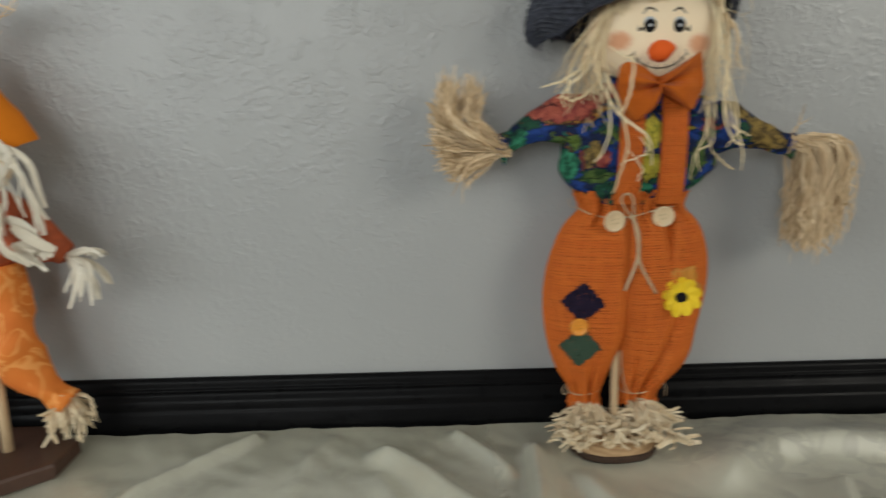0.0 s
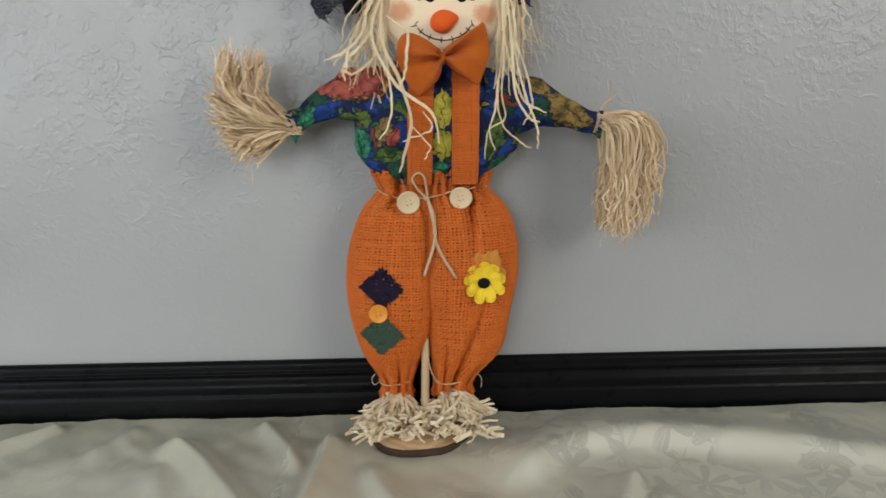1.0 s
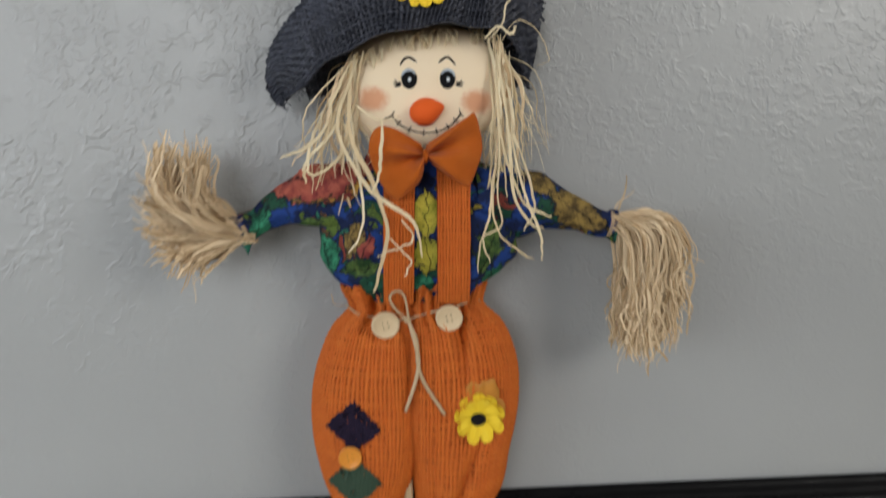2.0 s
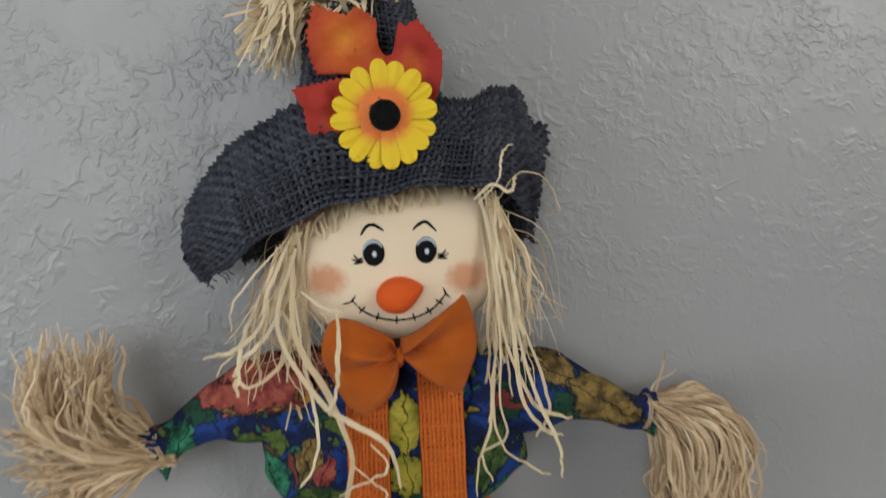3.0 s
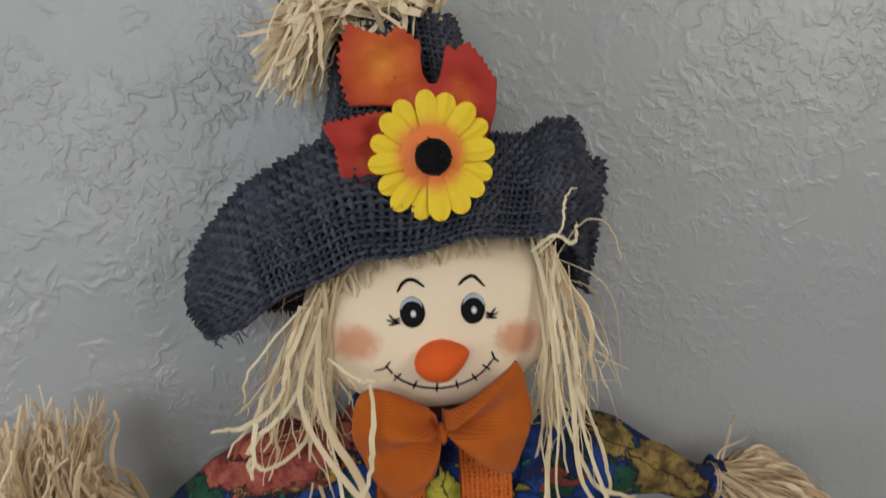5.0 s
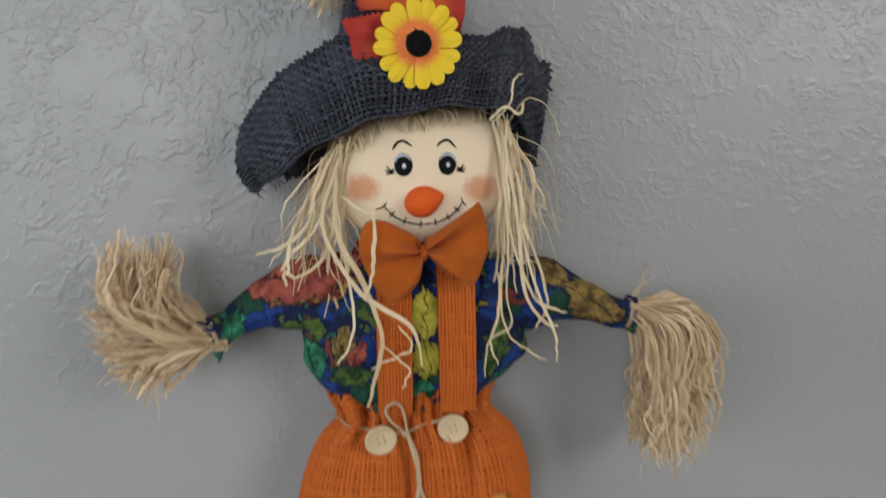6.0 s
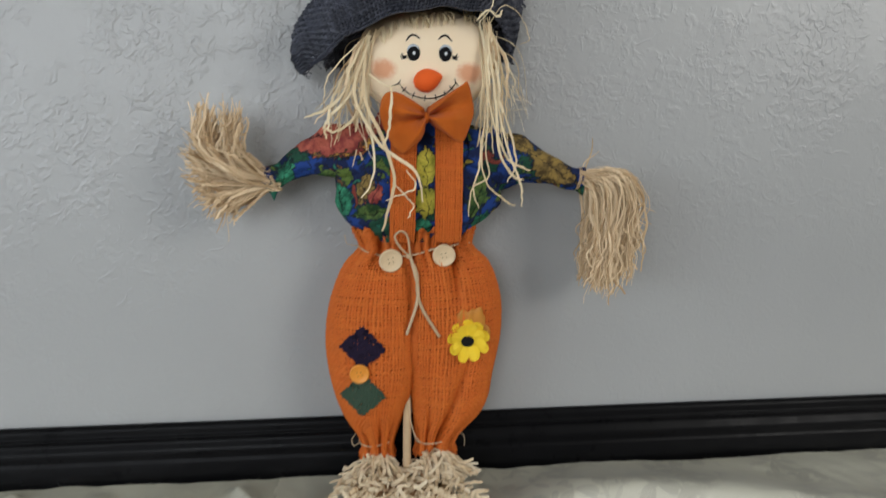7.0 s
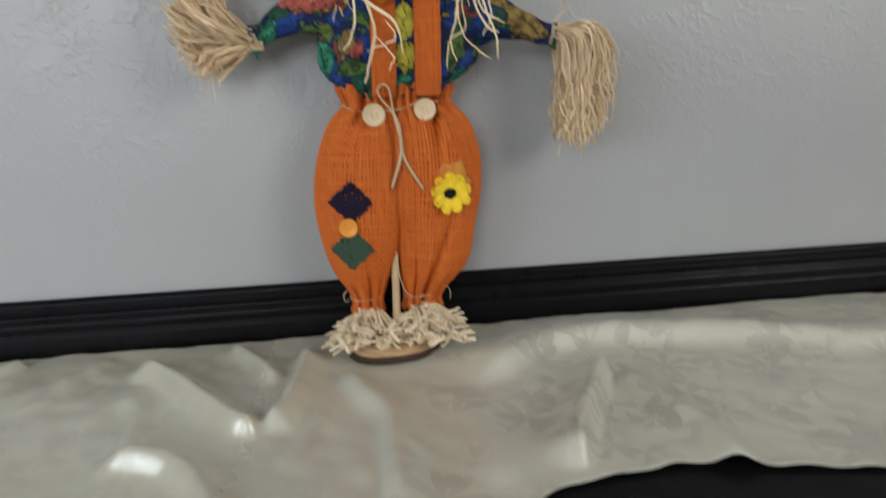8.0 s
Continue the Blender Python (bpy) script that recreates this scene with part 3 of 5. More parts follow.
def cloth_height(x, y):
    over = lambda a, c: (a ** 2.5 + c ** 2.5) ** 0.4
    h = 0.0030 + 0 * x
    # the long roll beside the stand, then the folds that run forward from it
    h = over(h, ridge(x, y, [(0.045, -0.160), (0.075, -0.135), (0.11, -0.108), (0.157, -0.090), (0.27, -0.098), (0.377, -0.130), (0.47, -0.162), (0.75, -0.21)], 0.0210, 0.027, -0.48))
    h = over(h, ridge(x, y, [(0.175, -0.150), (0.150, -0.195), (0.118, -0.255), (0.096, -0.305)], 0.0225, 0.0130, 0.55))
    h = over(h, ridge(x, y, [(0.178, -0.165), (0.198, -0.245), (0.212, -0.330)], 0.0120, 0.014))
    h = over(h, ridge(x, y, [(0.30, -0.19), (0.36, -0.26), (0.42, -0.33)], 0.005, 0.030))
    h = over(h, ridge(x, y, [(-0.272, -0.070), (-0.230, -0.108), (-0.186, -0.162), (-0.150, -0.206), (-0.128, -0.216)], 0.0215, 0.0115, -0.3))
    h = over(h, ridge(x, y, [(-0.130, -0.216), (-0.113, -0.182), (-0.107, -0.130), (-0.103, -0.060)], 0.0195, 0.0105, 0.3))
    h = over(h, ridge(x, y, [(-0.186, -0.034), (-0.155, -0.078), (-0.126, -0.130)], 0.0120, 0.0085, -0.2))
    h = over(h, ridge(x, y, [(-0.245, -0.240), (-0.205, -0.245), (-0.176, -0.264), (-0.150, -0.312), (-0.138, -0.360)], 0.0180, 0.0125, -0.3))
    h = over(h, ridge(x, y, [(-0.262, -0.100), (-0.240, -0.160), (-0.228, -0.235)], 0.0075, 0.011))
    h = over(h, ridge(x, y, [(-0.094, -0.100), (-0.085, -0.160), (-0.094, -0.220), (-0.110, -0.280)], 0.0050, 0.011))
    h = over(h, ridge(x, y, [(-0.072, -0.110), (-0.052, -0.160), (-0.030, -0.205), (-0.027, -0.265), (-0.028, -0.350)], 0.0125, 0.0125, -0.25))
    h = over(h, ridge(x, y, [(0.025, -0.165), (0.045, -0.225), (0.040, -0.320)], 0.0075, 0.016))
    h = over(h, ridge(x, y, [(-0.388, -0.026), (-0.415, -0.060), (-0.50, -0.15)], 0.0115, 0.007, -0.4))
    h = over(h, ridge(x, y, [(-0.300, -0.030), (-0.325, -0.080), (-0.335, -0.150)], 0.0060, 0.012))
    h = over(h, ridge(x, y, [(-0.34, -0.08), (-0.42, -0.16), (-0.46, -0.30)], 0.006, 0.030))
    h = over(h, ridge(x, y, [(-0.78, -0.14), (-0.90, -0.15), (-1.0, -0.20)], 0.008, 0.03))
    # pressed flat below the stands
    for cx, cy, r in ((-0.02, -0.070, 0.054), (-0.635, -0.085, 0.07)):
        d = np.sqrt((x - cx) ** 2 + (y - cy) ** 2)
        k = np.clip((d - r * 0.72) / (r * 0.5), 0, 1)
        h = h * (k * k * (3 - 2 * k)) + 0.0030 * (1 - k * k * (3 - 2 * k))
    return h


def table_cloth():
    """Ivory satin runner, rucked into folds, its front edge wavy."""
    nx, ny = 560, 170
    X = np.linspace(-1.02, 0.98, nx)
    front = table([(-1.1, -0.41), (-0.2, -0.415), (0.0, -0.385), (0.065, -0.327), (0.117, -0.310), (0.165, -0.308), (0.30, -0.335), (0.55, -0.375), (1.0, -0.37)], X)
    front = front - 0.0015 * np.sin(X * 61) - 0.001 * np.sin(X * 143)
    back = -0.0195 - 0.0012 * np.sin(X * 23) - 0.0008 * np.sin(X * 57 + 1)
    s = np.linspace(0, 1, ny)[:, None]
    Y = back + (front - back) * s
    XX = np.broadcast_to(X, Y.shape).copy()
    H = cloth_height(XX, Y)
    for i in range(ny):
        for j in range(nx):
            H[i, j] += 0.0026 * noise.noise(Vector((XX[i, j] * 16, Y[i, j] * 16, 3))) + 0.0015 * noise.noise(Vector((XX[i, j] * 45 + Y[i, j] * 20, Y[i, j] * 38, 7)))
    H = np.maximum(H, 0.0012)
    Z = TOP + 0.0012 + H
    P = np.stack([XX, Y, Z], -1)
    b = Build()
    Q = P - np.array([0, 0, 0.0009])
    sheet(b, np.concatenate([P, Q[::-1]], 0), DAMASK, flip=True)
    # loose threads along the cut edges
    rnd = R0(5)
    for k in range(170):
        j = rnd.randint(0, nx)
        i = 0 if k % 2 else ny - 1
        p = P[i, j]
        d = np.array([rnd.uniform(-0.004, 0.004), (0.0015 if i == 0 else -0.0035) * rnd.rand(), 0.001 * rnd.rand()])
        strand(b, curve([p, p + d * 0.5, p + d], 4), 0.0004, DAMASK, 0.8, 3)
    tagged(part("table_runner", b), "ivory satin damask runner rucked into folds", "table runner")


table_cloth()


# ---------------------------------------------------------------- stands
def wood_slice_stand(cx, cy, z0, rx, ry, high, stakes):
    """A slice of branch with bark round it, and the dowels that carry the doll."""
    root = tagged(new("wooden_stand"), "slice of branch with dark bark and a dowel", "stand")
    root.location = (cx, cy, z0)
    rnd = R0(11)
    a = np.linspace(0, 2 * np.pi, 56, endpoint=False)
    wob = 1 + 0.03 * np.sin(3 * a + 1) + 0.02 * np.sin(5 * a) + 0.012 * rnd.uniform(-1, 1, 56)
    ring = lambda k, z: np.stack([rx * k * wob * np.cos(a), ry * k * wob * np.sin(a), 0 * a + z], -1)
    b = Build()
    sheet(b, [ring(k, z) for k, z in ((0.02, 0), (0.93, 0), (0.95, 0.001), (0.955, high * 0.46), (0.92, high * 0.62), (0.84, high * 0.9), (0.78, high), (0.6, high + 0.0003), (0.02, high))], WOOD, wrap=True)
    part("slice", b, root, "pale cut wood face")
    b = Build()
    rough = lambda k, z: ring(k, z) * (1 + 0.010 * rnd.uniform(-1, 1, (56, 1)) * np.array([1, 1, 0]))
    sheet(b, [ring(0.952, 0.0006), rough(0.99, 0.0003), rough(1.005, high * 0.16), rough(1.0, high * 0.34), rough(0.985, high * 0.46), ring(0.953, high * 0.50)], BARK, wrap=True)
    part("bark", b, root)
    for x0, y0, x1, y1, zt in stakes:
        b = Build()
        tube(b, curve([(x0, y0, high - 0.002), ((x0 + x1) / 2, (y0 + y1) / 2, zt / 2), (x1, y1, zt)], 8), [0.0040, 0.0038], STAKE_WOOD, 12)
        part("dowel", b, root)
    return root


BASE_Z = TOP + 0.0052
wood_slice_stand(-0.0195, -0.0705, BASE_Z, 0.0485, 0.0385, 0.0145, [(0.006, 0.012, 0.0085, 0.028, 0.120)])


# ---------------------------------------------------------------- the scarecrow doll, one mesh
CY = -0.040           # depth of the doll's middle plane
LEFT = [(0.258, -0.0595), (0.250, -0.0560), (0.240, -0.0525), (0.225, -0.0652), (0.200, -0.0772), (0.160, -0.0857), (0.117, -0.0837), (0.070, -0.0697), (0.050, -0.0582), (0.038, -0.0557), (0.030, -0.0592)]
RIGHT = [(0.258, 0.0545), (0.250, 0.0520), (0.240, 0.0505), (0.225, 0.0644), (0.200, 0.0754), (0.165, 0.0789), (0.117, 0.0714), (0.070, 0.0574), (0.050, 0.0384), (0.038, 0.0339), (0.030, 0.0364)]
DEEP = [(0.256, 0.020), (0.240, 0.0185), (0.220, 0.024), (0.18, 0.0275), (0.13, 0.027), (0.08, 0.021), (0.050, 0.013), (0.038, 0.012), (0.030, 0.0135)]
SEAM_L = [(0.256, -0.0065), (0.100, -0.0075), (0.085, -0.012), (0.06, -0.021), (0.038, -0.0265), (0.030, -0.024)]
SEAM_R = [(0.256, -0.0065), (0.100, -0.0070), (0.085, -0.006), (0.06, -0.004), (0.038, -0.0035), (0.030, -0.006)]


def trouser_section(side, a, z):
    """Point of one trouser leg at the angle a (0 at the outer edge, front first) and the height z."""
    out, seam = (table(LEFT, z), table(SEAM_L, z)) if side < 0 else (table(RIGHT, z), table(SEAM_R, z))
    inner = (1 - np.cos(a)) / 2
    x = out + (seam - out) * inner
    deep = table(DEEP, z)
    half = np.abs(out + 0.0065)
    own = np.abs(np.sin(a))
    whole = np.sqrt(np.clip(1 - ((x + 0.0065) / np.maximum(half, 1e-4)) ** 2, 0, 1))
    crease = 1 - 0.28 * np.exp(-((x + 0.0068) / 0.006) ** 2)
    k = np.clip((z - 0.085) / 0.05, 0, 1)
    d = deep * (whole * crease * k + own * (1 - k) * 1.0)
    front = np.where(np.sin(a) >= 0, -1.0, 1.0)
    # gathers at the waist and ankles, a deep pleat on one side
    g = 0.0036 * np.exp(-((z - 0.240) / 0.020) ** 2) * np.cos(a * 14 + side * 2 + 2 * np.sin(a * 3)) + 0.0038 * np.exp(-((z - 0.044) / 0.026) ** 2) * np.cos(a * 10 + side + np.sin(a * 3))
    g = g + 0.0012 * np.sin(x * 150 + z * 40) * np.clip((0.2 - z) / 0.1, 0, 1)
    if side > 0:
        g = g - 0.0115 * np.exp(-((x - 0.032 - 0.06 * (0.245 - z)) / 0.0042) ** 2) * np.clip((z - 0.17) / 0.05, 0, 1)
        g = g - 0.008 * np.exp(-((x - 0.022 - 0.35 * (z - 0.06)) / 0.0045) ** 2) * np.clip((0.15 - z) / 0.05, 0, 1)
        g = g - 0.004 * np.exp(-((x - 0.008 - 0.1 * (z - 0.06)) / 0.003) ** 2) * np.clip((0.11 - z) / 0.04, 0, 1)
    else:
        g = g - 0.004 * np.exp(-((x + 0.040) / 0.0035) ** 2) * np.clip((0.09 - z) / 0.04, 0, 1)
        g = g - 0.007 * np.exp(-((x + 0.036 - 0.1 * (z - 0.2)) / 0.005) ** 2) * np.clip((z - 0.19) / 0.05, 0, 1)
    d = np.maximum(d + g * own, 0)
    ruffle = 0.0024 * np.clip((z - 0.242) / 0.014, 0, 1) * np.sin(a * 14 + side) + 0.0020 * np.clip((0.040 - z) / 0.01, 0, 1) * np.sin(a * 11)
    return np.stack([x, CY + front * d, z + ruffle + 0 * x], -1)


def trouser_front(x, z):
    """Depth of the trousers' front at a place."""
    side = -1 if x < -0.0068 else 1
    a = np.linspace(0.02, np.pi - 0.02, 300)
    p = trouser_section(side, a, np.full(300, z))
    return float(p[np.abs(p[:, 0] - x).argmin(), 1])


def trousers(b):
    for side in (-1, 1):
        z = np.concatenate([np.linspace(0.030, 0.256, 70)])
        a = np.linspace(0, 2 * np.pi, 72, endpoint=False)
        A, Z = np.meshgrid(a, z)
        P = trouser_section(side, A, Z)
        mid = P.mean(1, keepdims=True)
        P = mid + (P - mid) * np.array([0.985, 0.96, 1])
        # dark inner sheet, so the gaps between threads look shaded
        sheet(b, P, ORANGE_SHADE_BACKING, wrap=True, flip=side < 0)
        rnd = R0(20 + side)

        def S(u, v, side=side):
            return trouser_section(side, u * np.pi if side < 0 else np.pi - u * np.pi, 0.030 + v * 0.2265)

        weave(b, S, 36, 84, JUTE_ORANGE, 0.00085, 0.71, (0, 0, 1.5, 1.5), rnd, 0.0, 0.15)
        weave(b, lambda u, v, side=side: trouser_section(side, (np.pi + u * np.pi) if side < 0 else 2 * np.pi - u * np.pi, 0.030 + v * 0.2265), 24, 56, JUTE_ORANGE, 0.0005, 0.9, None, rnd)


def diamond(b, cx, cz, r, turn, mat, seed):
    """A frayed square patch of jute lying on the trousers."""
    n = 13
    ca, sa = math.cos(turn), math.sin(turn)

    def S(u, v):
        u, v = np.broadcast_arrays(np.asarray(u, float), np.asarray(v, float))
        px, pz = (u - 0.5) * 2 * r, (v - 0.5) * 2 * r
        x, z = cx + ca * px - sa * pz, cz + sa * px + ca * pz
        y = np.array([trouser_front(float(i), float(j)) for i, j in zip(x.ravel(), z.ravel())]).reshape(x.shape)
        return np.stack([x, np.minimum(y, trouser_front(cx, cz) + 0.003) - 0.0022, z], -1)

    g = np.linspace(0, 1, 7)
    U, V = np.meshgrid(g, g)
    sheet(b, S(U, V) + np.array([0, 0.0006, 0]), mat)
    weave(b, S, n, n, mat, 0.0004, 0.85, (1.2, 1.2, 1.2, 1.2), R0(seed))


def button(b, x, z, r, mat, y=None, tilt=(0, 0)):
    y = trouser_front(x, z) - 0.0012 if y is None else y
    a = np.linspace(0, 2 * np.pi, 30, endpoint=False)
    rows = [(0.0, 0.0), (1.0, 0.0), (1.0, -0.0016), (0.93, -0.0024), (0.84, -0.0023), (0.74, -0.0015), (0.3, -0.0013), (0.01, -0.0013)]
    P = np.stack([np.stack([x + k * r * np.cos(a), y + d + tilt[0] * k * r * np.cos(a) + tilt[1] * k * r * np.sin(a), z + k * r * np.sin(a)], -1) for k, d in rows])
    sheet(b, P, mat, wrap=True)
    for i in range(4):
        t = math.pi / 4 + i * math.pi / 2 + 0.2
        hx, hz = x + 0.26 * r * math.cos(t), z + 0.26 * r * math.sin(t)
        blob(b, (hx, y - 0.0013 + tilt[0] * (hx - x) + tilt[1] * (hz - z), hz), (0.055 * r, 0.0002, 0.055 * r), HOLE, 8, 5)


def twine(b, pts, width=0.0017, n=40, mat=TWINE):
    p = curve(pts, n)
    strand(b, p, width, mat, 0.9, 5, 0.9, (0.05, -1, 0.1), twist=25)


def belt(b):
    f = lambda x, z, d=0.0022: (x, trouser_front(x, z) - d, z)
    twine(b, [f(-0.056, 0.241), f(-0.046, 0.2365, 0.003), f(-0.033, 0.233, 0.003), f(-0.022, 0.234, 0.004), (-0.008, -0.066, 0.2345)])
    twine(b, [(-0.008, -0.0665, 0.2345), f(0.004, 0.236, 0.0035), f(0.016, 0.240, 0.003), f(0.024, 0.238, 0.003), f(0.036, 0.241, 0.003), f(0.049, 0.242)])
    twine(b, [(-0.056, -0.045, 0.241), (-0.064, -0.05, 0.244), (-0.066, -0.05, 0.252)], 0.0008, 12)
    blob(b, (-0.008, -0.0675, 0.2345), (0.0028, 0.0024, 0.0026), TWINE, 12, 8)
    twine(b, [(-0.008, -0.067, 0.2345), (-0.0165, -0.0705, 0.244), (-0.0205, -0.0710, 0.2530), (-0.0150, -0.0715, 0.2580), (-0.0095, -0.0710, 0.2530), (-0.007, -0.0685, 0.2355)], 0.0022, 36)
    twine(b, [(-0.007, -0.068, 0.234), (-0.0035, -0.0685, 0.220), (-0.0005, -0.069, 0.203), (-0.003, -0.069, 0.187), f(-0.0115, 0.161, 0.003)], 0.0034, 40)
    twine(b, [(-0.0075, -0.0675, 0.234), (-0.0015, -0.069, 0.218), (-0.001, -0.0692, 0.200), (0.004, -0.069, 0.184), f(0.0185, 0.159, 0.003)], 0.0034, 40)
    button(b, -0.0245, 0.2305, 0.0107, BUTTON_WOOD, -0.0655, (0.15, -0.1))
    button(b, 0.0235, 0.2338, 0.0104, BUTTON_WOOD, -0.0630, (-0.1, -0.1))


def torso(b):
    wide = [(0.246, 0.046), (0.254, 0.052), (0.265, 0.066), (0.280, 0.0755), (0.298, 0.0765), (0.318, 0.072), (0.335, 0.062), (0.35, 0.042), (0.37, 0.025)]
    deep = [(0.246, 0.016), (0.26, 0.021), (0.29, 0.0245), (0.32, 0.024), (0.35, 0.018), (0.37, 0.012)]
    a, z = np.linspace(0, 2 * np.pi, 96, endpoint=False), np.linspace(0.246, 0.37, 50)
    A, Z = np.meshgrid(a, z)
    W, D = table(wide, Z), table(deep, Z)
    X = 0.0015 + W * np.sign(np.cos(A)) * np.abs(np.cos(A)) ** 0.85
    Y = CY - D * np.sign(np.sin(A)) * np.abs(np.sin(A)) ** 0.8
    Y = Y + 0.0022 * np.sin(X * 210 + 9 * np.sin(Z * 60)) * np.clip((0.31 - Z) / 0.06, 0.1, 1) * -np.sin(A)
    P = np.stack([X, Y, Z], -1)
    for i in range(P.shape[0]):
        for j in range(P.shape[1]):
            P[i, j] += 0.0048 * np.array(noise.noise_vector(Vector(P[i, j] * 50)))
    sheet(b, P, PRINT, wrap=True, flip=True)


def sleeve(b, pts, radii, seed):
    p = curve(pts, 34)
    n, sides = len(p), 36
    r = table(list(zip(np.linspace(0, 1, len(radii)), radii)), np.linspace(0, 1, n))
    tan = np.gradient(p, axis=0)
    tan /= np.linalg.norm(tan, axis=1)[:, None]
    side = np.cross(tan, (0, 1.0, 0))
    side /= np.linalg.norm(side, axis=1)[:, None]
    up = np.cross(side, tan)
    a = np.linspace(0, 2 * np.pi, sides, endpoint=False)
    s = np.linspace(0, 1, n)[:, None]
    pleat = 1 + 0.10 * np.exp(-((s - 0.86) / 0.14) ** 2) * np.cos(a * 9)[None] + 0.08 * np.sin(a * 3 + s * 7 + seed) + 0.07 * np.sin(a * 7 - s * 5 + 2 * seed)
    P = p[:, None] + side[:, None] * (np.cos(a) * r[:, None] * pleat)[..., None] + up[:, None] * (np.sin(a) * r[:, None] * pleat * 0.8)[..., None]
    for i in range(n):
        for j in range(sides):
            P[i, j] += 0.0050 * np.array(noise.noise_vector(Vector(P[i, j] * 55) + Vector((seed, 0, 0))))
    P[..., 1] = np.minimum(P[..., 1], -0.012)
    sheet(b, P, PRINT, wrap=True)
    # tied cuff
    q, t = p[-6], tan[-6]
    for k in range(2):
        c = q + t * 0.0015 * k
        ring = [c + (side[-6] * math.cos(x) + up[-6] * 0.85 * math.sin(x)) * r[-6] * 1.06 for x in np.linspace(0, 2 * np.pi, 18)]
        strand(b, ring, 0.0014, TWINE, 0.8, 4, 1.0, t)


def strap(b, x0, x1, top, bottom, lean):
    """A jute brace over the shirt."""
    def S(u, v):
        z = bottom + (top - bottom) * v
        x = x0 + (x1 - x0) * u + lean * (v - 0.5)
        y = table([(0.24, -0.0635), (0.27, -0.0690), (0.30, -0.0690), (0.33, -0.0665), (0.36, -0.060)], z) - 0.0014 * np.sin(np.clip(u, 0, 1) * np.pi)
        return np.stack([x + 0 * z, y + 0 * x, z + 0 * x], -1)

    U, V = np.meshgrid(np.linspace(0, 1, 5), np.linspace(0, 1, 20))
    P = S(U, V) + np.array([0, 0.001, 0])
    # dark sheet behind the brace gives its gaps their painted shade
    sheet(b, np.concatenate([P, P[::-1] + np.array([0, 0.0012, 0])], 0), ORANGE_SHADE_BACKING)
    weave(b, S, 11, 54, JUTE_ORANGE, 0.0007, 0.70, None, R0(int(1000 * (x0 + 1))), 0.0, 0.12)


HEAD = (0.0086, -0.046, 0.4045)
HEAD_R = (0.0612, 0.0250, 0.0475)


def face_y(x, z, proud=0.0004):
    q = 1 - ((x - HEAD[0]) / HEAD_R[0]) ** 2 - ((z - HEAD[2]) / HEAD_R[2]) ** 2
    return HEAD[1] - HEAD_R[1] * math.sqrt(max(q, 0.02)) ** 0.8 - proud


def ink(b, pts, width, mat=INK, n=16, proud=0.0003, taper=0.35):
    p = [(x, face_y(x, z, proud), z) for x, z in curve(np.array(pts, float), n)]
    strand(b, p, width, mat, 0.12, 4, taper)


def oval(b, x, z, rx, rz, mat, proud, turn=0.0):
    a = np.linspace(0, 2 * np.pi, 28, endpoint=False)
    rows = []
    for k in (0.02, 0.4, 0.75, 1.0, 1.03):
        px, pz = k * rx * np.cos(a), k * rz * np.sin(a)
        xs, zs = x + px * math.cos(turn) - pz * math.sin(turn), z + px * math.sin(turn) + pz * math.cos(turn)
        rows.append([(i, face_y(i, j, proud if k < 1.01 else -0.0006), j) for i, j in zip(xs, zs)])
    sheet(b, rows, mat, wrap=True)


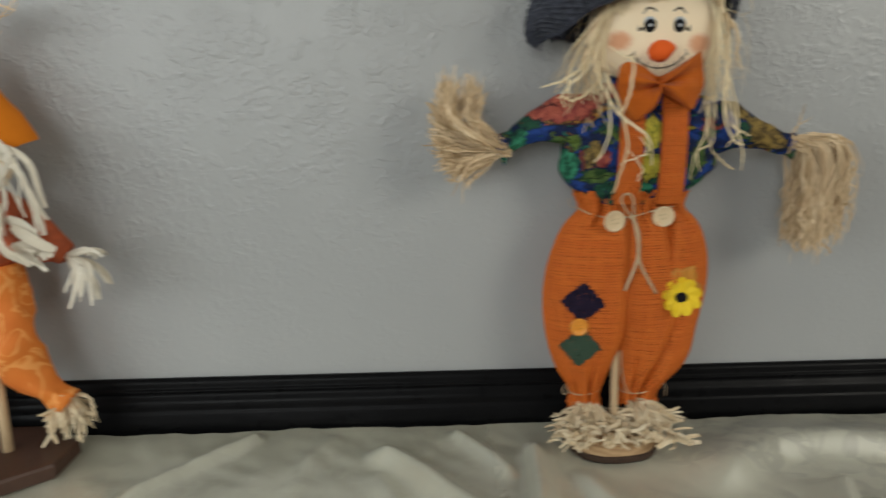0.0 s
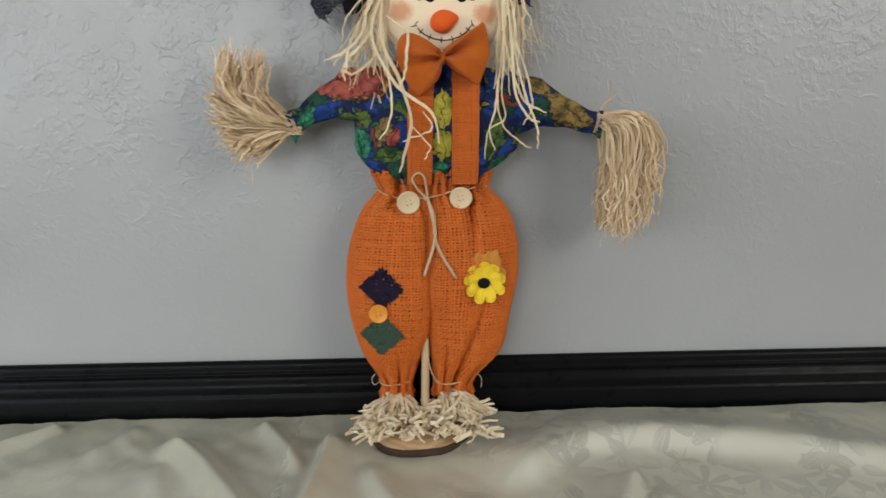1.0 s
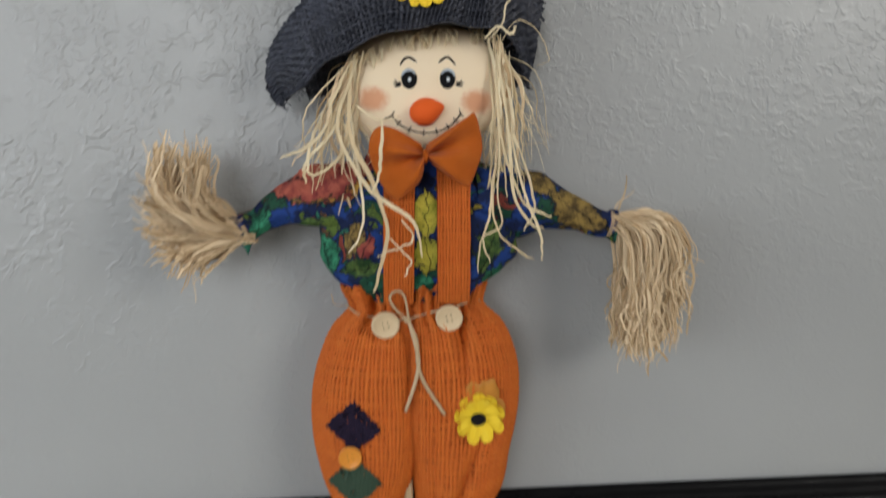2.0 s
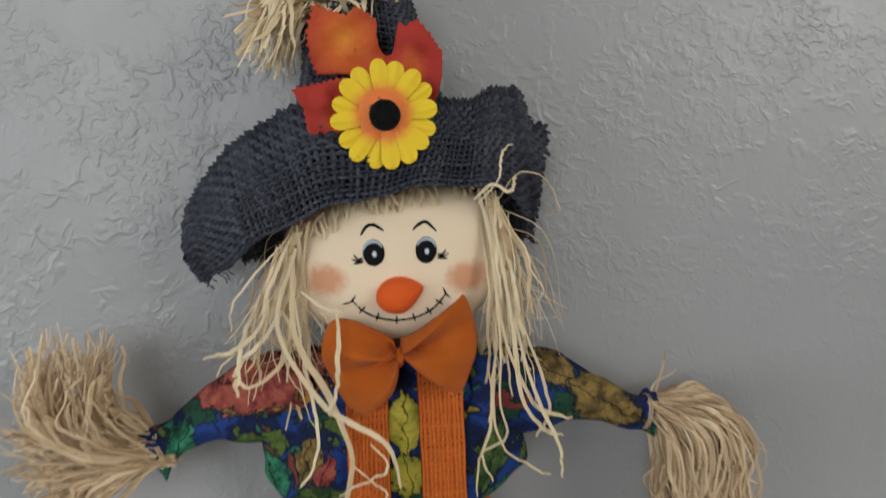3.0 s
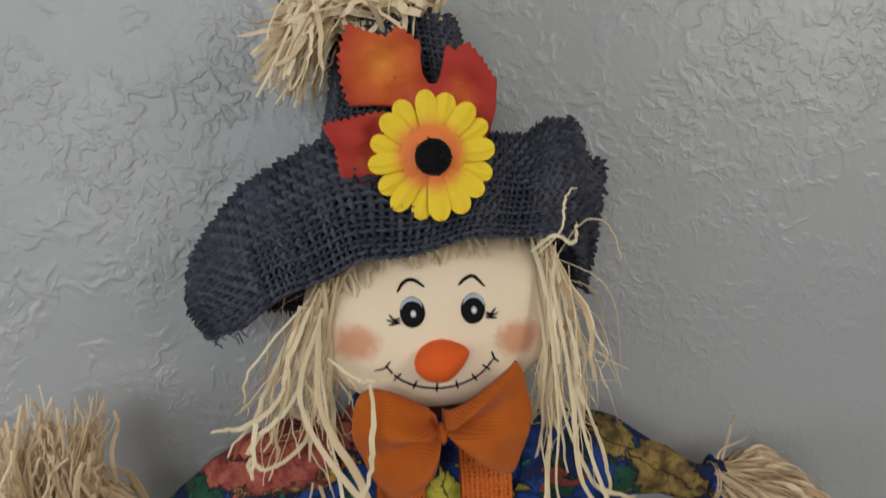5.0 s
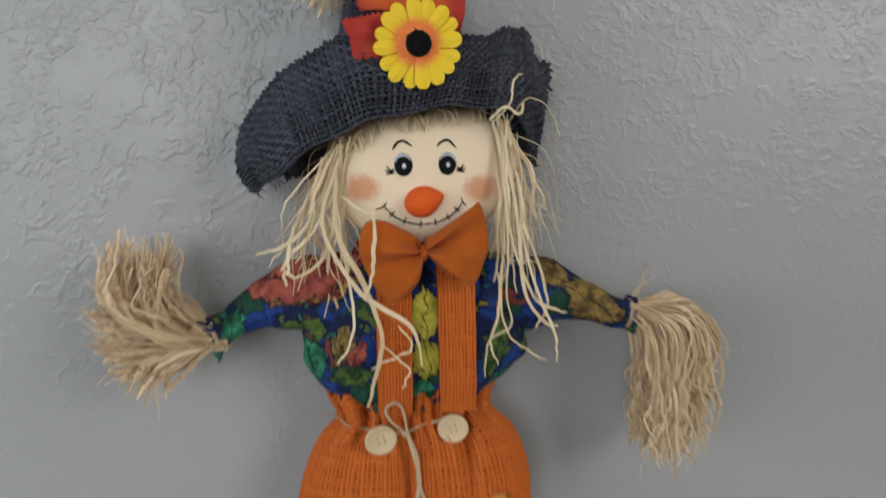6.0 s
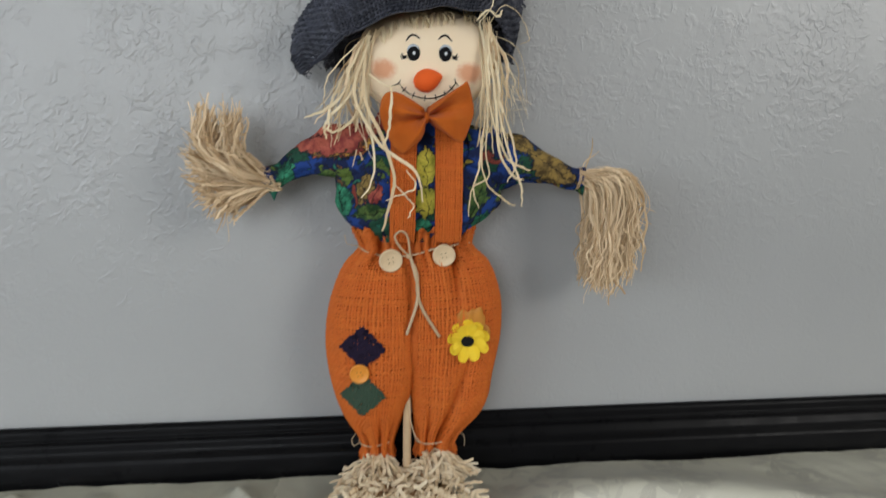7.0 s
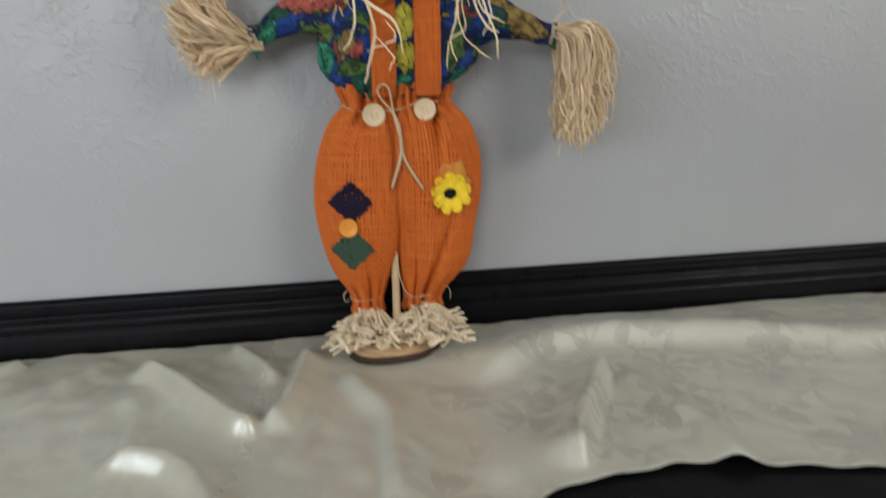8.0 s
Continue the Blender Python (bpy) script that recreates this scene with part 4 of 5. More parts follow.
def head(b):
    def shape(P):
        q = P / np.array(HEAD_R)
        r = np.sqrt(np.clip(1 - q[..., 0] ** 2 - q[..., 2] ** 2, 0, 1))
        P[..., 1] = np.sign(P[..., 1]) * HEAD_R[1] * r ** 0.8
        return P
    blob(b, HEAD, HEAD_R, FACE, 64, 40, shape)
    for ex, ez, s in ((-0.0019, 0.4083, -1), (0.0250, 0.4080, 1)):
        oval(b, ex, ez + 0.0012, 0.0055, 0.0068, INK, 0.0003, -0.08 * s)
        oval(b, ex + 0.0004 * s, ez + 0.0036, 0.0048, 0.0042, LID, 0.0005, -0.1 * s)
        oval(b, ex - 0.0001, ez + 0.0002, 0.0051, 0.0059, INK, 0.0007, 0)
        oval(b, ex + 0.0003, ez + 0.0005, 0.0013, 0.0016, LID, 0.0009)
        oval(b, ex + 0.0003, ez + 0.0005, 0.0008, 0.0010, WHITE, 0.0011)
        ink(b, [(ex - 0.0062, ez + 0.0110 + 0.0008 * s), (ex - 0.003, ez + 0.0145), (ex + 0.001, ez + 0.0153), (ex + 0.0058, ez + 0.0112 - 0.0008 * s)], 0.0017)
        for k, (dx, dz) in enumerate(((0.0100, 0.0012), (0.0112, -0.0012), (0.0105, -0.0036))):
            ink(b, [(ex + s * 0.0055, ez - 0.001 - 0.0012 * k), (ex + s * 0.0082, ez - 0.0018 - 0.001 * k), (ex + s * dx * 1.03, ez + dz - 0.0005)], 0.0010)
    smile = [(-0.0148, 0.3845), (-0.009, 0.3780), (0.000, 0.3735), (0.010, 0.3720), (0.020, 0.3737), (0.028, 0.3780), (0.0340, 0.3848)]
    ink(b, smile, 0.0010, n=40, taper=0.8)
    p = curve(np.array(smile), 60)
    for i in (8, 17, 27, 36, 45, 53):
        t = p[i + 1] - p[i - 1]
        nrm = np.array([-t[1], t[0]]) / np.linalg.norm(t)
        ink(b, [p[i] - nrm * 0.0022, p[i] + nrm * 0.0026], 0.0009, n=5, taper=0.8)
    ink(b, [(-0.0205, 0.3828), (-0.016, 0.3838), (-0.0128, 0.3874)], 0.0009)
    ink(b, [(0.0328, 0.3885), (0.0342, 0.3848), (0.0365, 0.3825)], 0.0009)

    def beak(P):
        x = P[..., 0] / 0.0128
        P[..., 2] *= 1 - 0.45 * np.clip(x, 0, 1) ** 2
        P[..., 2] += 0.0036 * np.clip(x, 0, 1) ** 2 - 0.001 * np.clip(-x, 0, 1) ** 2
        P[..., 0] += 0.0014 * np.clip(x, 0, 1) ** 4
        return P
    blob(b, (0.0094, face_y(0.0094, 0.3865) - 0.001, 0.3866), (0.0118, 0.0090, 0.0098), NOSE, 36, 22, beak)


def bow(b):
    """Two gathered lobes of rust felt and their knot."""
    knot = np.array([0.008, -0.0775, 0.3570])
    for rim, seed in (([(0.0055, 0.3640), (-0.0049, 0.3712), (-0.0158, 0.3765), (-0.0250, 0.3765), (-0.0300, 0.3691), (-0.0310, 0.3561), (-0.0268, 0.3440), (-0.0208, 0.3325), (-0.0135, 0.3255), (-0.0060, 0.3300), (0.0040, 0.3390), (0.0074, 0.3510)], 0.3),
                      ([(0.0088, 0.3640), (0.0177, 0.3699), (0.0281, 0.3764), (0.0384, 0.3828), (0.0430, 0.3850), (0.0470, 0.3735), (0.0484, 0.3617), (0.0452, 0.3490), (0.0378, 0.3345), (0.0260, 0.3410), (0.0145, 0.3485), (0.0090, 0.3560)], 1.7)):
        r2 = np.array(rim)
        loop = curve(np.vstack([r2, r2[:1]]), 61)[:-1]
        rim3 = np.stack([loop[:, 0], 0 * loop[:, 0] - 0.0745, loop[:, 1]], -1)

        def depth(P, s, seed=seed):
            dx, dz = P[..., 0] - knot[0], P[..., 2] - knot[2]
            ang, d = np.arctan2(dz, np.abs(dx)), np.hypot(dx, dz)
            fold = 0.0095 * np.sin(ang * 5.0 + seed * 2) * np.exp(-d / 0.022) + 0.0015 * np.sin(ang * 9 + seed)
            puff = 0.0105 * np.sin(np.clip(d / 0.046, 0, 1) * np.pi) ** 0.8
            return fold * np.clip(d / 0.006, 0, 1) + puff * (1 - 0.55 * s ** 3)
        outline_fan(b, knot + np.array([0, 0.001, 0]), rim3, FELT_ORANGE, 16, depth, 0.0022)
    blob(b, knot + np.array([0, -0.0010, -0.001]), (0.0026, 0.0040, 0.0052), FELT_ORANGE, 18, 12)


def loose(b, rnd, start, end, width, mat, n=14, bend=0.012, kink=0.003, via=None, thick=0.2, ymax=-0.010, taper=0.55, crimp=0.0):
    a, c = np.array(start, float), np.array(end, float)
    pts = [a] + [np.array(q, float) for q in (via or [])] + [c]
    if via is None:
        m = (a + c) / 2 + rnd.uniform(-1, 1, 3) * bend
        pts = [a, m, c]
    p = curve(pts, n)
    k = np.zeros((n, 3))
    k[1:] = rnd.uniform(-1, 1, (n - 1, 3)) * kink * 0.35
    p = p + np.cumsum(k, 0) * np.linspace(0, 1, n)[:, None] * 0.8
    if crimp:
        s = np.linspace(0, 1, n)
        p[:, 0] += crimp * s * np.sin(s * rnd.uniform(14, 24) + rnd.uniform(0, 6))
        p[:, 2] += crimp * 0.5 * s * np.sin(s * rnd.uniform(14, 24) + rnd.uniform(0, 6))
    p[:, 1] = np.minimum(p[:, 1], ymax)
    strand(b, p, width * rnd.uniform(0.6, 1.3), mat, thick, 4, taper, (rnd.uniform(-0.7, 0.7), -1, rnd.uniform(-0.5, 0.5)), rnd.uniform(-2, 2))


def raffia_bundles(b):
    """The two tied bundles of flat raffia at the ends of the sleeves."""
    rnd = R0(31)
    w = np.array([-0.131, -0.042, 0.3005])
    for i in range(460):
        k = rnd.rand()
        y = -0.046 + rnd.uniform(-0.024, 0.022)
        start = w + np.array([0.006, 0, 0]) + rnd.uniform(-1, 1, 3) * (0.004, 0.006, 0.0085)
        if k < 0.16:        # a tuft that turns up close to the wrist
            tip = np.array([-0.1645, y, 0.3585]) + rnd.normal(0, 1, 3) * (0.0030, 0, 0.0050)
            via = [(-0.150, y, 0.3150), (-0.1620, y, 0.3340)]
        elif k < 0.42:      # a second, further out
            tip = np.array([-0.1900, y, 0.3580]) + rnd.normal(0, 1, 3) * (0.0042, 0, 0.0070)
            via = [(-0.155, y, 0.3100), (-0.1800, y, 0.3300)]
        else:               # the body of the bundle
            q = (k - 0.42) / 0.58
            tip = np.array([table([(0, -0.2030), (0.3, -0.2060), (0.6, -0.2000), (0.8, -0.1880), (1, -0.1660)], q), y,
                            table([(0, 0.3450), (0.3, 0.3200), (0.6, 0.2930), (0.8, 0.2770), (1, 0.2730)], q)])
            tip += rnd.normal(0, 1, 3) * (0.0030, 0, 0.0035)
            via = [tuple(w * 0.45 + tip * 0.55 + np.array([-0.002, 0, -0.008 * (1 - q)]))]
        tip[0] = w[0] + (tip[0] - w[0]) * 0.87
        via = [np.array(p) + rnd.uniform(-1, 1, 3) * (0.006, 0.006, 0.0065) for p in via]
        loose(b, rnd, start, tip, rnd.choice([0.0008, 0.0012, 0.0018, 0.0028]), STRAW, 18, kink=0.0062, via=via, thick=0.2, taper=0.6, crimp=rnd.uniform(0.0, 0.0022))
    for dx, dz in ((-0.188, 0.378), (-0.172, 0.246), (-0.180, 0.252), (-0.150, 0.338), (-0.147, 0.326)):
        loose(b, rnd, w, (dx, -0.045, dz), 0.0013, STRAW, 14, via=[(-0.165, -0.05, 0.30 + (dz - 0.30) * 0.35)])
    w = np.array([0.154, -0.042, 0.3000])
    for i in range(460):
        k = rnd.rand()
        y = -0.046 + rnd.uniform(-0.024, 0.020)
        start = w + rnd.uniform(-1, 1, 3) * (0.004, 0.006, 0.0080)
        arch = np.array([table([(0, 0.160), (0.5, 0.178), (1, 0.190)], k), y, table([(0, 0.292), (0.5, 0.302), (1, 0.306)], k)])
        bend = np.array([table([(0, 0.163), (0.4, 0.182), (0.8, 0.201), (1, 0.208)], k), y, table([(0, 0.268), (0.4, 0.275), (0.8, 0.282), (1, 0.285)], k)])
        tip = np.array([table([(0, 0.1590), (0.45, 0.1790), (0.8, 0.2000), (1, 0.2090)], k), y, table([(0, 0.2080), (0.3, 0.1960), (0.55, 0.1980), (0.8, 0.2080), (1, 0.2280)], k)])
        tip = bend + (tip - bend) * rnd.uniform(0.66, 1.06) + rnd.normal(0, 1, 3) * (0.0035, 0, 0.003)
        for p in (arch, bend, tip):
            p[0] = w[0] + (p[0] - w[0]) * 0.91
        jog = rnd.uniform(-1, 1, 3) * (0.005, 0.006, 0.004)
        swing = rnd.uniform(0.0015, 0.0045) * rnd.choice([-1, 1])
        via = [arch + jog, bend + jog, bend * 0.62 + tip * 0.38 + np.array([swing, 0, 0]), bend * 0.28 + tip * 0.72 - np.array([swing, 0, 0])]
        loose(b, rnd, start, tip, rnd.choice([0.0008, 0.0012, 0.0018, 0.0028]), STRAW, 26, kink=0.0058, thick=0.2, taper=0.6, crimp=rnd.uniform(0.001, 0.0040), via=via)
    for q in ((0.160, 0.338), (0.168, 0.325), (0.224, 0.266), (0.222, 0.254), (0.205, 0.200)):
        loose(b, rnd, w, (q[0], -0.045, q[1]), 0.0012, STRAW, 12)


def hair(b):
    rnd = R0(41)
    # beside the cheeks
    for i in range(76):
        s = rnd.rand()
        left = i % 2 == 0
        if left:
            a = (-0.036 - 0.012 * s + rnd.uniform(-0.004, 0.004), -0.060 + rnd.uniform(-0.02, 0.006), 0.428 - 0.014 * s)
            e = (-0.084 + 0.055 * rnd.rand() ** 0.8, -0.066 + rnd.uniform(-0.012, 0.02), rnd.uniform(0.318, 0.372))
            m = ((a[0] + e[0]) / 2 - rnd.uniform(-0.002, 0.012), -0.072 + rnd.uniform(-0.006, 0.03), (a[2] + e[2]) / 2)
        else:
            a = (0.058 + 0.008 * s + rnd.uniform(-0.004, 0.004), -0.056 + rnd.uniform(-0.02, 0.006), 0.440 - 0.014 * s)
            e = (rnd.uniform(0.050, 0.086), -0.066 + rnd.uniform(-0.012, 0.02), rnd.uniform(0.312, 0.375))
            m = ((a[0] + e[0]) / 2 + rnd.uniform(-0.001, 0.006), -0.070 + rnd.uniform(-0.006, 0.03), (a[2] + e[2]) / 2)
        loose(b, rnd, a, e, rnd.choice([0.0007, 0.0010, 0.0015, 0.0024]), STRAW_PALE if i % 5 else STRAW, 22, kink=0.0042, via=[m], thick=0.12, crimp=rnd.uniform(0.0002, 0.0018))
    # single long ones that fall over the shirt
    for pts, w in (([(-0.040, -0.075, 0.415), (-0.052, -0.080, 0.375), (-0.034, -0.082, 0.335), (-0.006, -0.082, 0.309), (0.000, -0.080, 0.284)], 0.0036),
                   ([(-0.042, -0.075, 0.410), (-0.044, -0.080, 0.370), (-0.028, -0.080, 0.335), (-0.020, -0.080, 0.300), (-0.030, -0.078, 0.258)], 0.0042),
                   ([(-0.022, -0.082, 0.382), (-0.021, -0.090, 0.371), (-0.024, -0.090, 0.345), (-0.031, -0.084, 0.322)], 0.0030),
                   ([(-0.044, -0.070, 0.405), (-0.060, -0.074, 0.378), (-0.075, -0.068, 0.362), (-0.088, -0.060, 0.3555)], 0.0030),
                   ([(-0.044, -0.070, 0.395), (-0.058, -0.074, 0.372), (-0.078, -0.066, 0.352), (-0.084, -0.060, 0.345)], 0.0030),
                   ([(-0.042, -0.072, 0.400), (-0.050, -0.076, 0.36), (-0.070, -0.072, 0.344), (-0.078, -0.066, 0.346), (-0.077, -0.066, 0.337)], 0.0030),
                   ([(-0.044, -0.074, 0.400), (-0.040, -0.078, 0.355), (-0.036, -0.078, 0.325), (-0.040, -0.074, 0.300), (-0.046, -0.072, 0.285)], 0.0022),
                   ([(-0.020, -0.080, 0.300), (-0.010, -0.080, 0.290), (-0.004, -0.078, 0.280), (-0.010, -0.078, 0.268)], 0.0016),
                   ([(-0.010, -0.082, 0.312), (-0.002, -0.081, 0.300), (-0.010, -0.080, 0.292), (-0.022, -0.080, 0.290)], 0.0018),
                   ([(0.060, -0.070, 0.425), (0.066, -0.076, 0.375), (0.070, -0.074, 0.330), (0.082, -0.068, 0.305), (0.088, -0.066, 0.300)], 0.0030),
                   ([(0.060, -0.070, 0.420), (0.062, -0.076, 0.370), (0.078, -0.072, 0.325), (0.094, -0.068, 0.310), (0.104, -0.066, 0.305)], 0.0028),
                   ([(0.058, -0.072, 0.415), (0.060, -0.078, 0.360), (0.058, -0.075, 0.325), (0.060, -0.072, 0.305), (0.046, -0.070, 0.295), (0.043, -0.070, 0.272)], 0.0018),
                   ([(0.064, -0.068, 0.410), (0.072, -0.074, 0.350), (0.090, -0.070, 0.300), (0.092, -0.066, 0.278)], 0.0024),
                   ([(0.066, -0.066, 0.390), (0.080, -0.070, 0.345), (0.086, -0.068, 0.315), (0.082, -0.066, 0.300)], 0.0022),
                   ([(0.058, -0.072, 0.350), (0.056, -0.074, 0.320), (0.062, -0.072, 0.300), (0.078, -0.068, 0.288), (0.088, -0.064, 0.281)], 0.0020),
                   ([(0.056, -0.072, 0.340), (0.054, -0.075, 0.315), (0.050, -0.072, 0.296), (0.054, -0.070, 0.280)], 0.0020),
                   ([(-0.040, -0.072, 0.392), (-0.028, -0.078, 0.384), (-0.020, -0.080, 0.3815), (-0.006, -0.079, 0.381)], 0.0020),
                   ([(0.050, -0.078, 0.434), (0.058, -0.084, 0.441), (0.070, -0.080, 0.436), (0.080, -0.066, 0.444)], 0.0024),
                   ([(0.052, -0.078, 0.432), (0.062, -0.084, 0.444), (0.066, -0.082, 0.456), (0.070, -0.076, 0.462)], 0.0014),
                   ([(0.060, -0.078, 0.430), (0.072, -0.080, 0.446), (0.090, -0.056, 0.442), (0.098, -0.046, 0.426), (0.088, -0.04, 0.422)], 0.0010)):
        p = curve(pts, 26)
        p += np.cumsum(rnd.uniform(-1, 1, p.shape) * 0.0011, 0) * np.linspace(0, 1, 26)[:, None]
        strand(b, p, w * 0.85, STRAW_PALE, 0.10, 4, 0.5, (rnd.uniform(-0.5, 0.5), -1, 0), rnd.choice([-1, 1]) * rnd.uniform(1.5, 4.5))
    for i in range(70):
        left = i % 2
        a = (-0.045 if left else 0.062, -0.05, 0.40 + rnd.uniform(-0.03, 0.03))
        e = (rnd.uniform(-0.085, -0.03) if left else rnd.uniform(0.05, 0.105), -0.05, rnd.uniform(0.33, 0.38))
        loose(b, rnd, a, e, 0.0006, STRAW_PALE, 10, bend=0.015)
    # fringe below the brim
    for i in range(64):
        x = rnd.uniform(-0.040, 0.062)
        top = 0.432 + 0.006 * (x / 0.05) - 0.012 * max(0, (-x - 0.012) / 0.03)
        e = (x + rnd.uniform(-0.008, 0.008), face_y(x, top - 0.006, 0.0015), top - rnd.uniform(-0.001, 0.0045))
        loose(b, rnd, (x, face_y(x, top + 0.004, 0.003), top + 0.008), e, 0.0016, STRAW_PALE, 7, bend=0.002, kink=0.001)


def straw_feet(b):
    rnd = R0(51)
    top = BASE_Z + 0.0152
    for cx in (-0.0425, 0.0135):
        for i in range(80):
            t = rnd.uniform(0, 2 * np.pi)
            a = np.array([cx + rnd.uniform(-0.012, 0.012), -0.048 + rnd.uniform(-0.010, 0.006), 0.037 - rnd.rand() * 0.010])
            reach = rnd.uniform(0.010, 0.030)
            e = np.array([cx + math.cos(t) * reach * 1.2, -0.066 + math.sin(t) * reach * 0.9, top + rnd.uniform(0.0005, 0.012)])
            m = (a + e) / 2 + np.array([0, -0.003, 0.002]) + rnd.uniform(-1, 1, 3) * 0.005
            loose(b, rnd, a, e, 0.0036, STRAW_FEET, 8, kink=0.004, via=[m], thick=0.18, taper=0.95)
    for i in range(260):
        x = rnd.uniform(-0.078, 0.044)
        k = 1 - abs((x + 0.017) / 0.064) ** 2
        a = np.array([x, rnd.uniform(-0.104, -0.045), top + rnd.uniform(0.001, 0.004 + 0.012 * k)])
        t = rnd.uniform(0, 2 * np.pi)
        ln = rnd.uniform(0.007, 0.020)
        e = a + np.array([math.cos(t) * ln + 0.06 * (x + 0.017), -abs(math.sin(t)) * ln * 0.6, rnd.uniform(-0.008, 0.007)])
        e[2] = max(e[2], top + 0.0005)
        loose(b, rnd, a, e, 0.0036, STRAW_FEET, 7, bend=0.004, kink=0.004, thick=0.18, taper=0.95)
    for q in ((-0.086, 0.012), (-0.084, 0.004), (-0.080, 0.020), (0.054, 0.026), (0.058, 0.019), (0.050, 0.032)):
        loose(b, rnd, (q[0] * 0.55, -0.06, 0.024), (q[0], -0.065, q[1] + 0.004), 0.0032, STRAW_FEET, 8, bend=0.004)
    # tied ankles with loose ends
    for cx, hw in ((-0.0425, 0.0168), (0.0138, 0.0182)):
        ring = [(cx + hw * math.cos(t), CY - 0.0145 * math.sin(t), 0.0455 + 0.001 * math.sin(2 * t)) for t in np.linspace(0, 2 * np.pi, 24)]
        strand(b, ring, 0.0015, TWINE, 0.8, 4, 1.0, (0, 0, 1))
    twine(b, [(-0.010, -0.060, 0.096), (-0.009, -0.062, 0.075), (-0.004, -0.061, 0.056), (0.004, -0.057, 0.0465)], 0.0013, 20)
    twine(b, [(-0.058, -0.045, 0.046), (-0.064, -0.047, 0.043), (-0.066, -0.048, 0.050), (-0.062, -0.048, 0.056)], 0.0009, 14)
    twine(b, [(0.031, -0.045, 0.047), (0.040, -0.048, 0.052), (0.044, -0.048, 0.048), (0.044, -0.047, 0.038)], 0.0009, 14)


def petals(b, centre, count, r0, r1, wide, mat, tilt=0.0, turn=0.0, cup=0.12, rnd=None, notch=0.0):
    """A ring of cloth petals with round tips and turned-back sides round a centre, facing the front."""
    rnd = rnd or R0(3)
    c = np.array(centre)
    for i in range(count):
        t = turn + 2 * np.pi * i / count + rnd.uniform(-0.05, 0.05)
        L, w = (r1 - r0) * rnd.uniform(0.95, 1.04), wide * rnd.uniform(0.94, 1.06)
        s, q = np.linspace(0, 1, 13)[:, None], np.linspace(-1, 1, 9)[None]
        s = np.sin(s * np.pi / 2)
        half = w * 0.5 * (0.50 + 0.55 * s ** 0.8) * np.sqrt(np.clip(1 - np.clip((s - 0.66) / 0.34, 0, 1) ** 2, 0.0, 1))
        rr = r0 + L * s - notch * np.exp(-(q / 0.25) ** 2) * s ** 8
        off = half * q
        x = rr * math.cos(t) - off * math.sin(t)
        z = rr * math.sin(t) + off * math.cos(t)
        y = -cup * L * s ** 2 + 0.0013 * q ** 2 * np.sin(s * 2.4) - 0.0004 * np.cos(q * 2 * np.pi) * s + rnd.uniform(-0.0006, 0.0006)
        P = np.stack([c[0] + x, c[1] + y + tilt * z, c[2] + z], -1)
        sheet(b, np.concatenate([P, P[::-1] + np.array([0, 0.0006, 0])], 0), mat)


def small_flower(b):
    x, z = 0.0455, 0.1535
    y = trouser_front(x, z) - 0.003
    a = np.linspace(0, 2 * np.pi, 60, endpoint=False)
    rad = 0.0195 * (1 + 0.12 * np.cos(5 * a + 1) + 0.05 * np.sin(13 * a))
    rim = np.stack([x + 0.003 + rad * 0.85 * np.cos(a), y + 0.0012 + 0 * a, z + 0.008 + rad * 1.15 * np.sin(a)], -1)
    outline_fan(b, (x, y + 0.0012, z + 0.006), rim, GOLD_LEAF, 6, lambda P, s: 0.001 * np.sin(P[..., 0] * 700) * s, 0.0006)
    rnd = R0(61)
    petals(b, (x, y, z), 9, 0.004, 0.0205, 0.0115, PETAL_SMALL, 0.1, 0.2, 0.25, rnd)
    petals(b, (x, y - 0.0015, z), 8, 0.003, 0.0165, 0.0105, PETAL_SMALL, 0.1, 0.5, 0.35, rnd)
    blob(b, (x - 0.001, y - 0.004, z), (0.0060, 0.0030, 0.0052), PILE, 16, 10)


def scarecrow_doll():
    b = Build()
    trousers(b)
    torso(b)
    sleeve(b, [(-0.040, CY, 0.328), (-0.070, CY, 0.3265), (-0.096, CY - 0.002, 0.3190), (-0.120, CY - 0.002, 0.3060), (-0.136, CY - 0.002, 0.2990)], [0.024, 0.0250, 0.0195, 0.0125, 0.0098, 0.0125], 1)
    sleeve(b, [(0.045, CY, 0.324), (0.075, CY, 0.3185), (0.105, CY - 0.002, 0.3135), (0.143, CY - 0.002, 0.3015), (0.157, CY - 0.002, 0.2985)], [0.026, 0.0265, 0.0225, 0.0125, 0.0095, 0.0115], 4)
    strap(b, -0.0240, -0.0010, 0.350, 0.246, 0.0035)
    strap(b, 0.0155, 0.0400, 0.350, 0.246, 0.0015)
    head(b)
    bow(b)
    belt(b)
    diamond(b, -0.0520, 0.1490, 0.0150, radians(42), PURPLE, 71)
    diamond(b, -0.0530, 0.1020, 0.0148, radians(40), GREEN, 72)
    button(b, -0.0555, 0.1245, 0.0092, BUTTON_ORANGE, trouser_front(-0.0555, 0.1245) - 0.004)
    small_flower(b)
    raffia_bundles(b)
    hair(b)
    straw_feet(b)
    ob = part("scarecrow_doll", b)
    tagged(ob, "cloth scarecrow doll with orange burlap trousers and raffia hair", "doll")


scarecrow_doll()


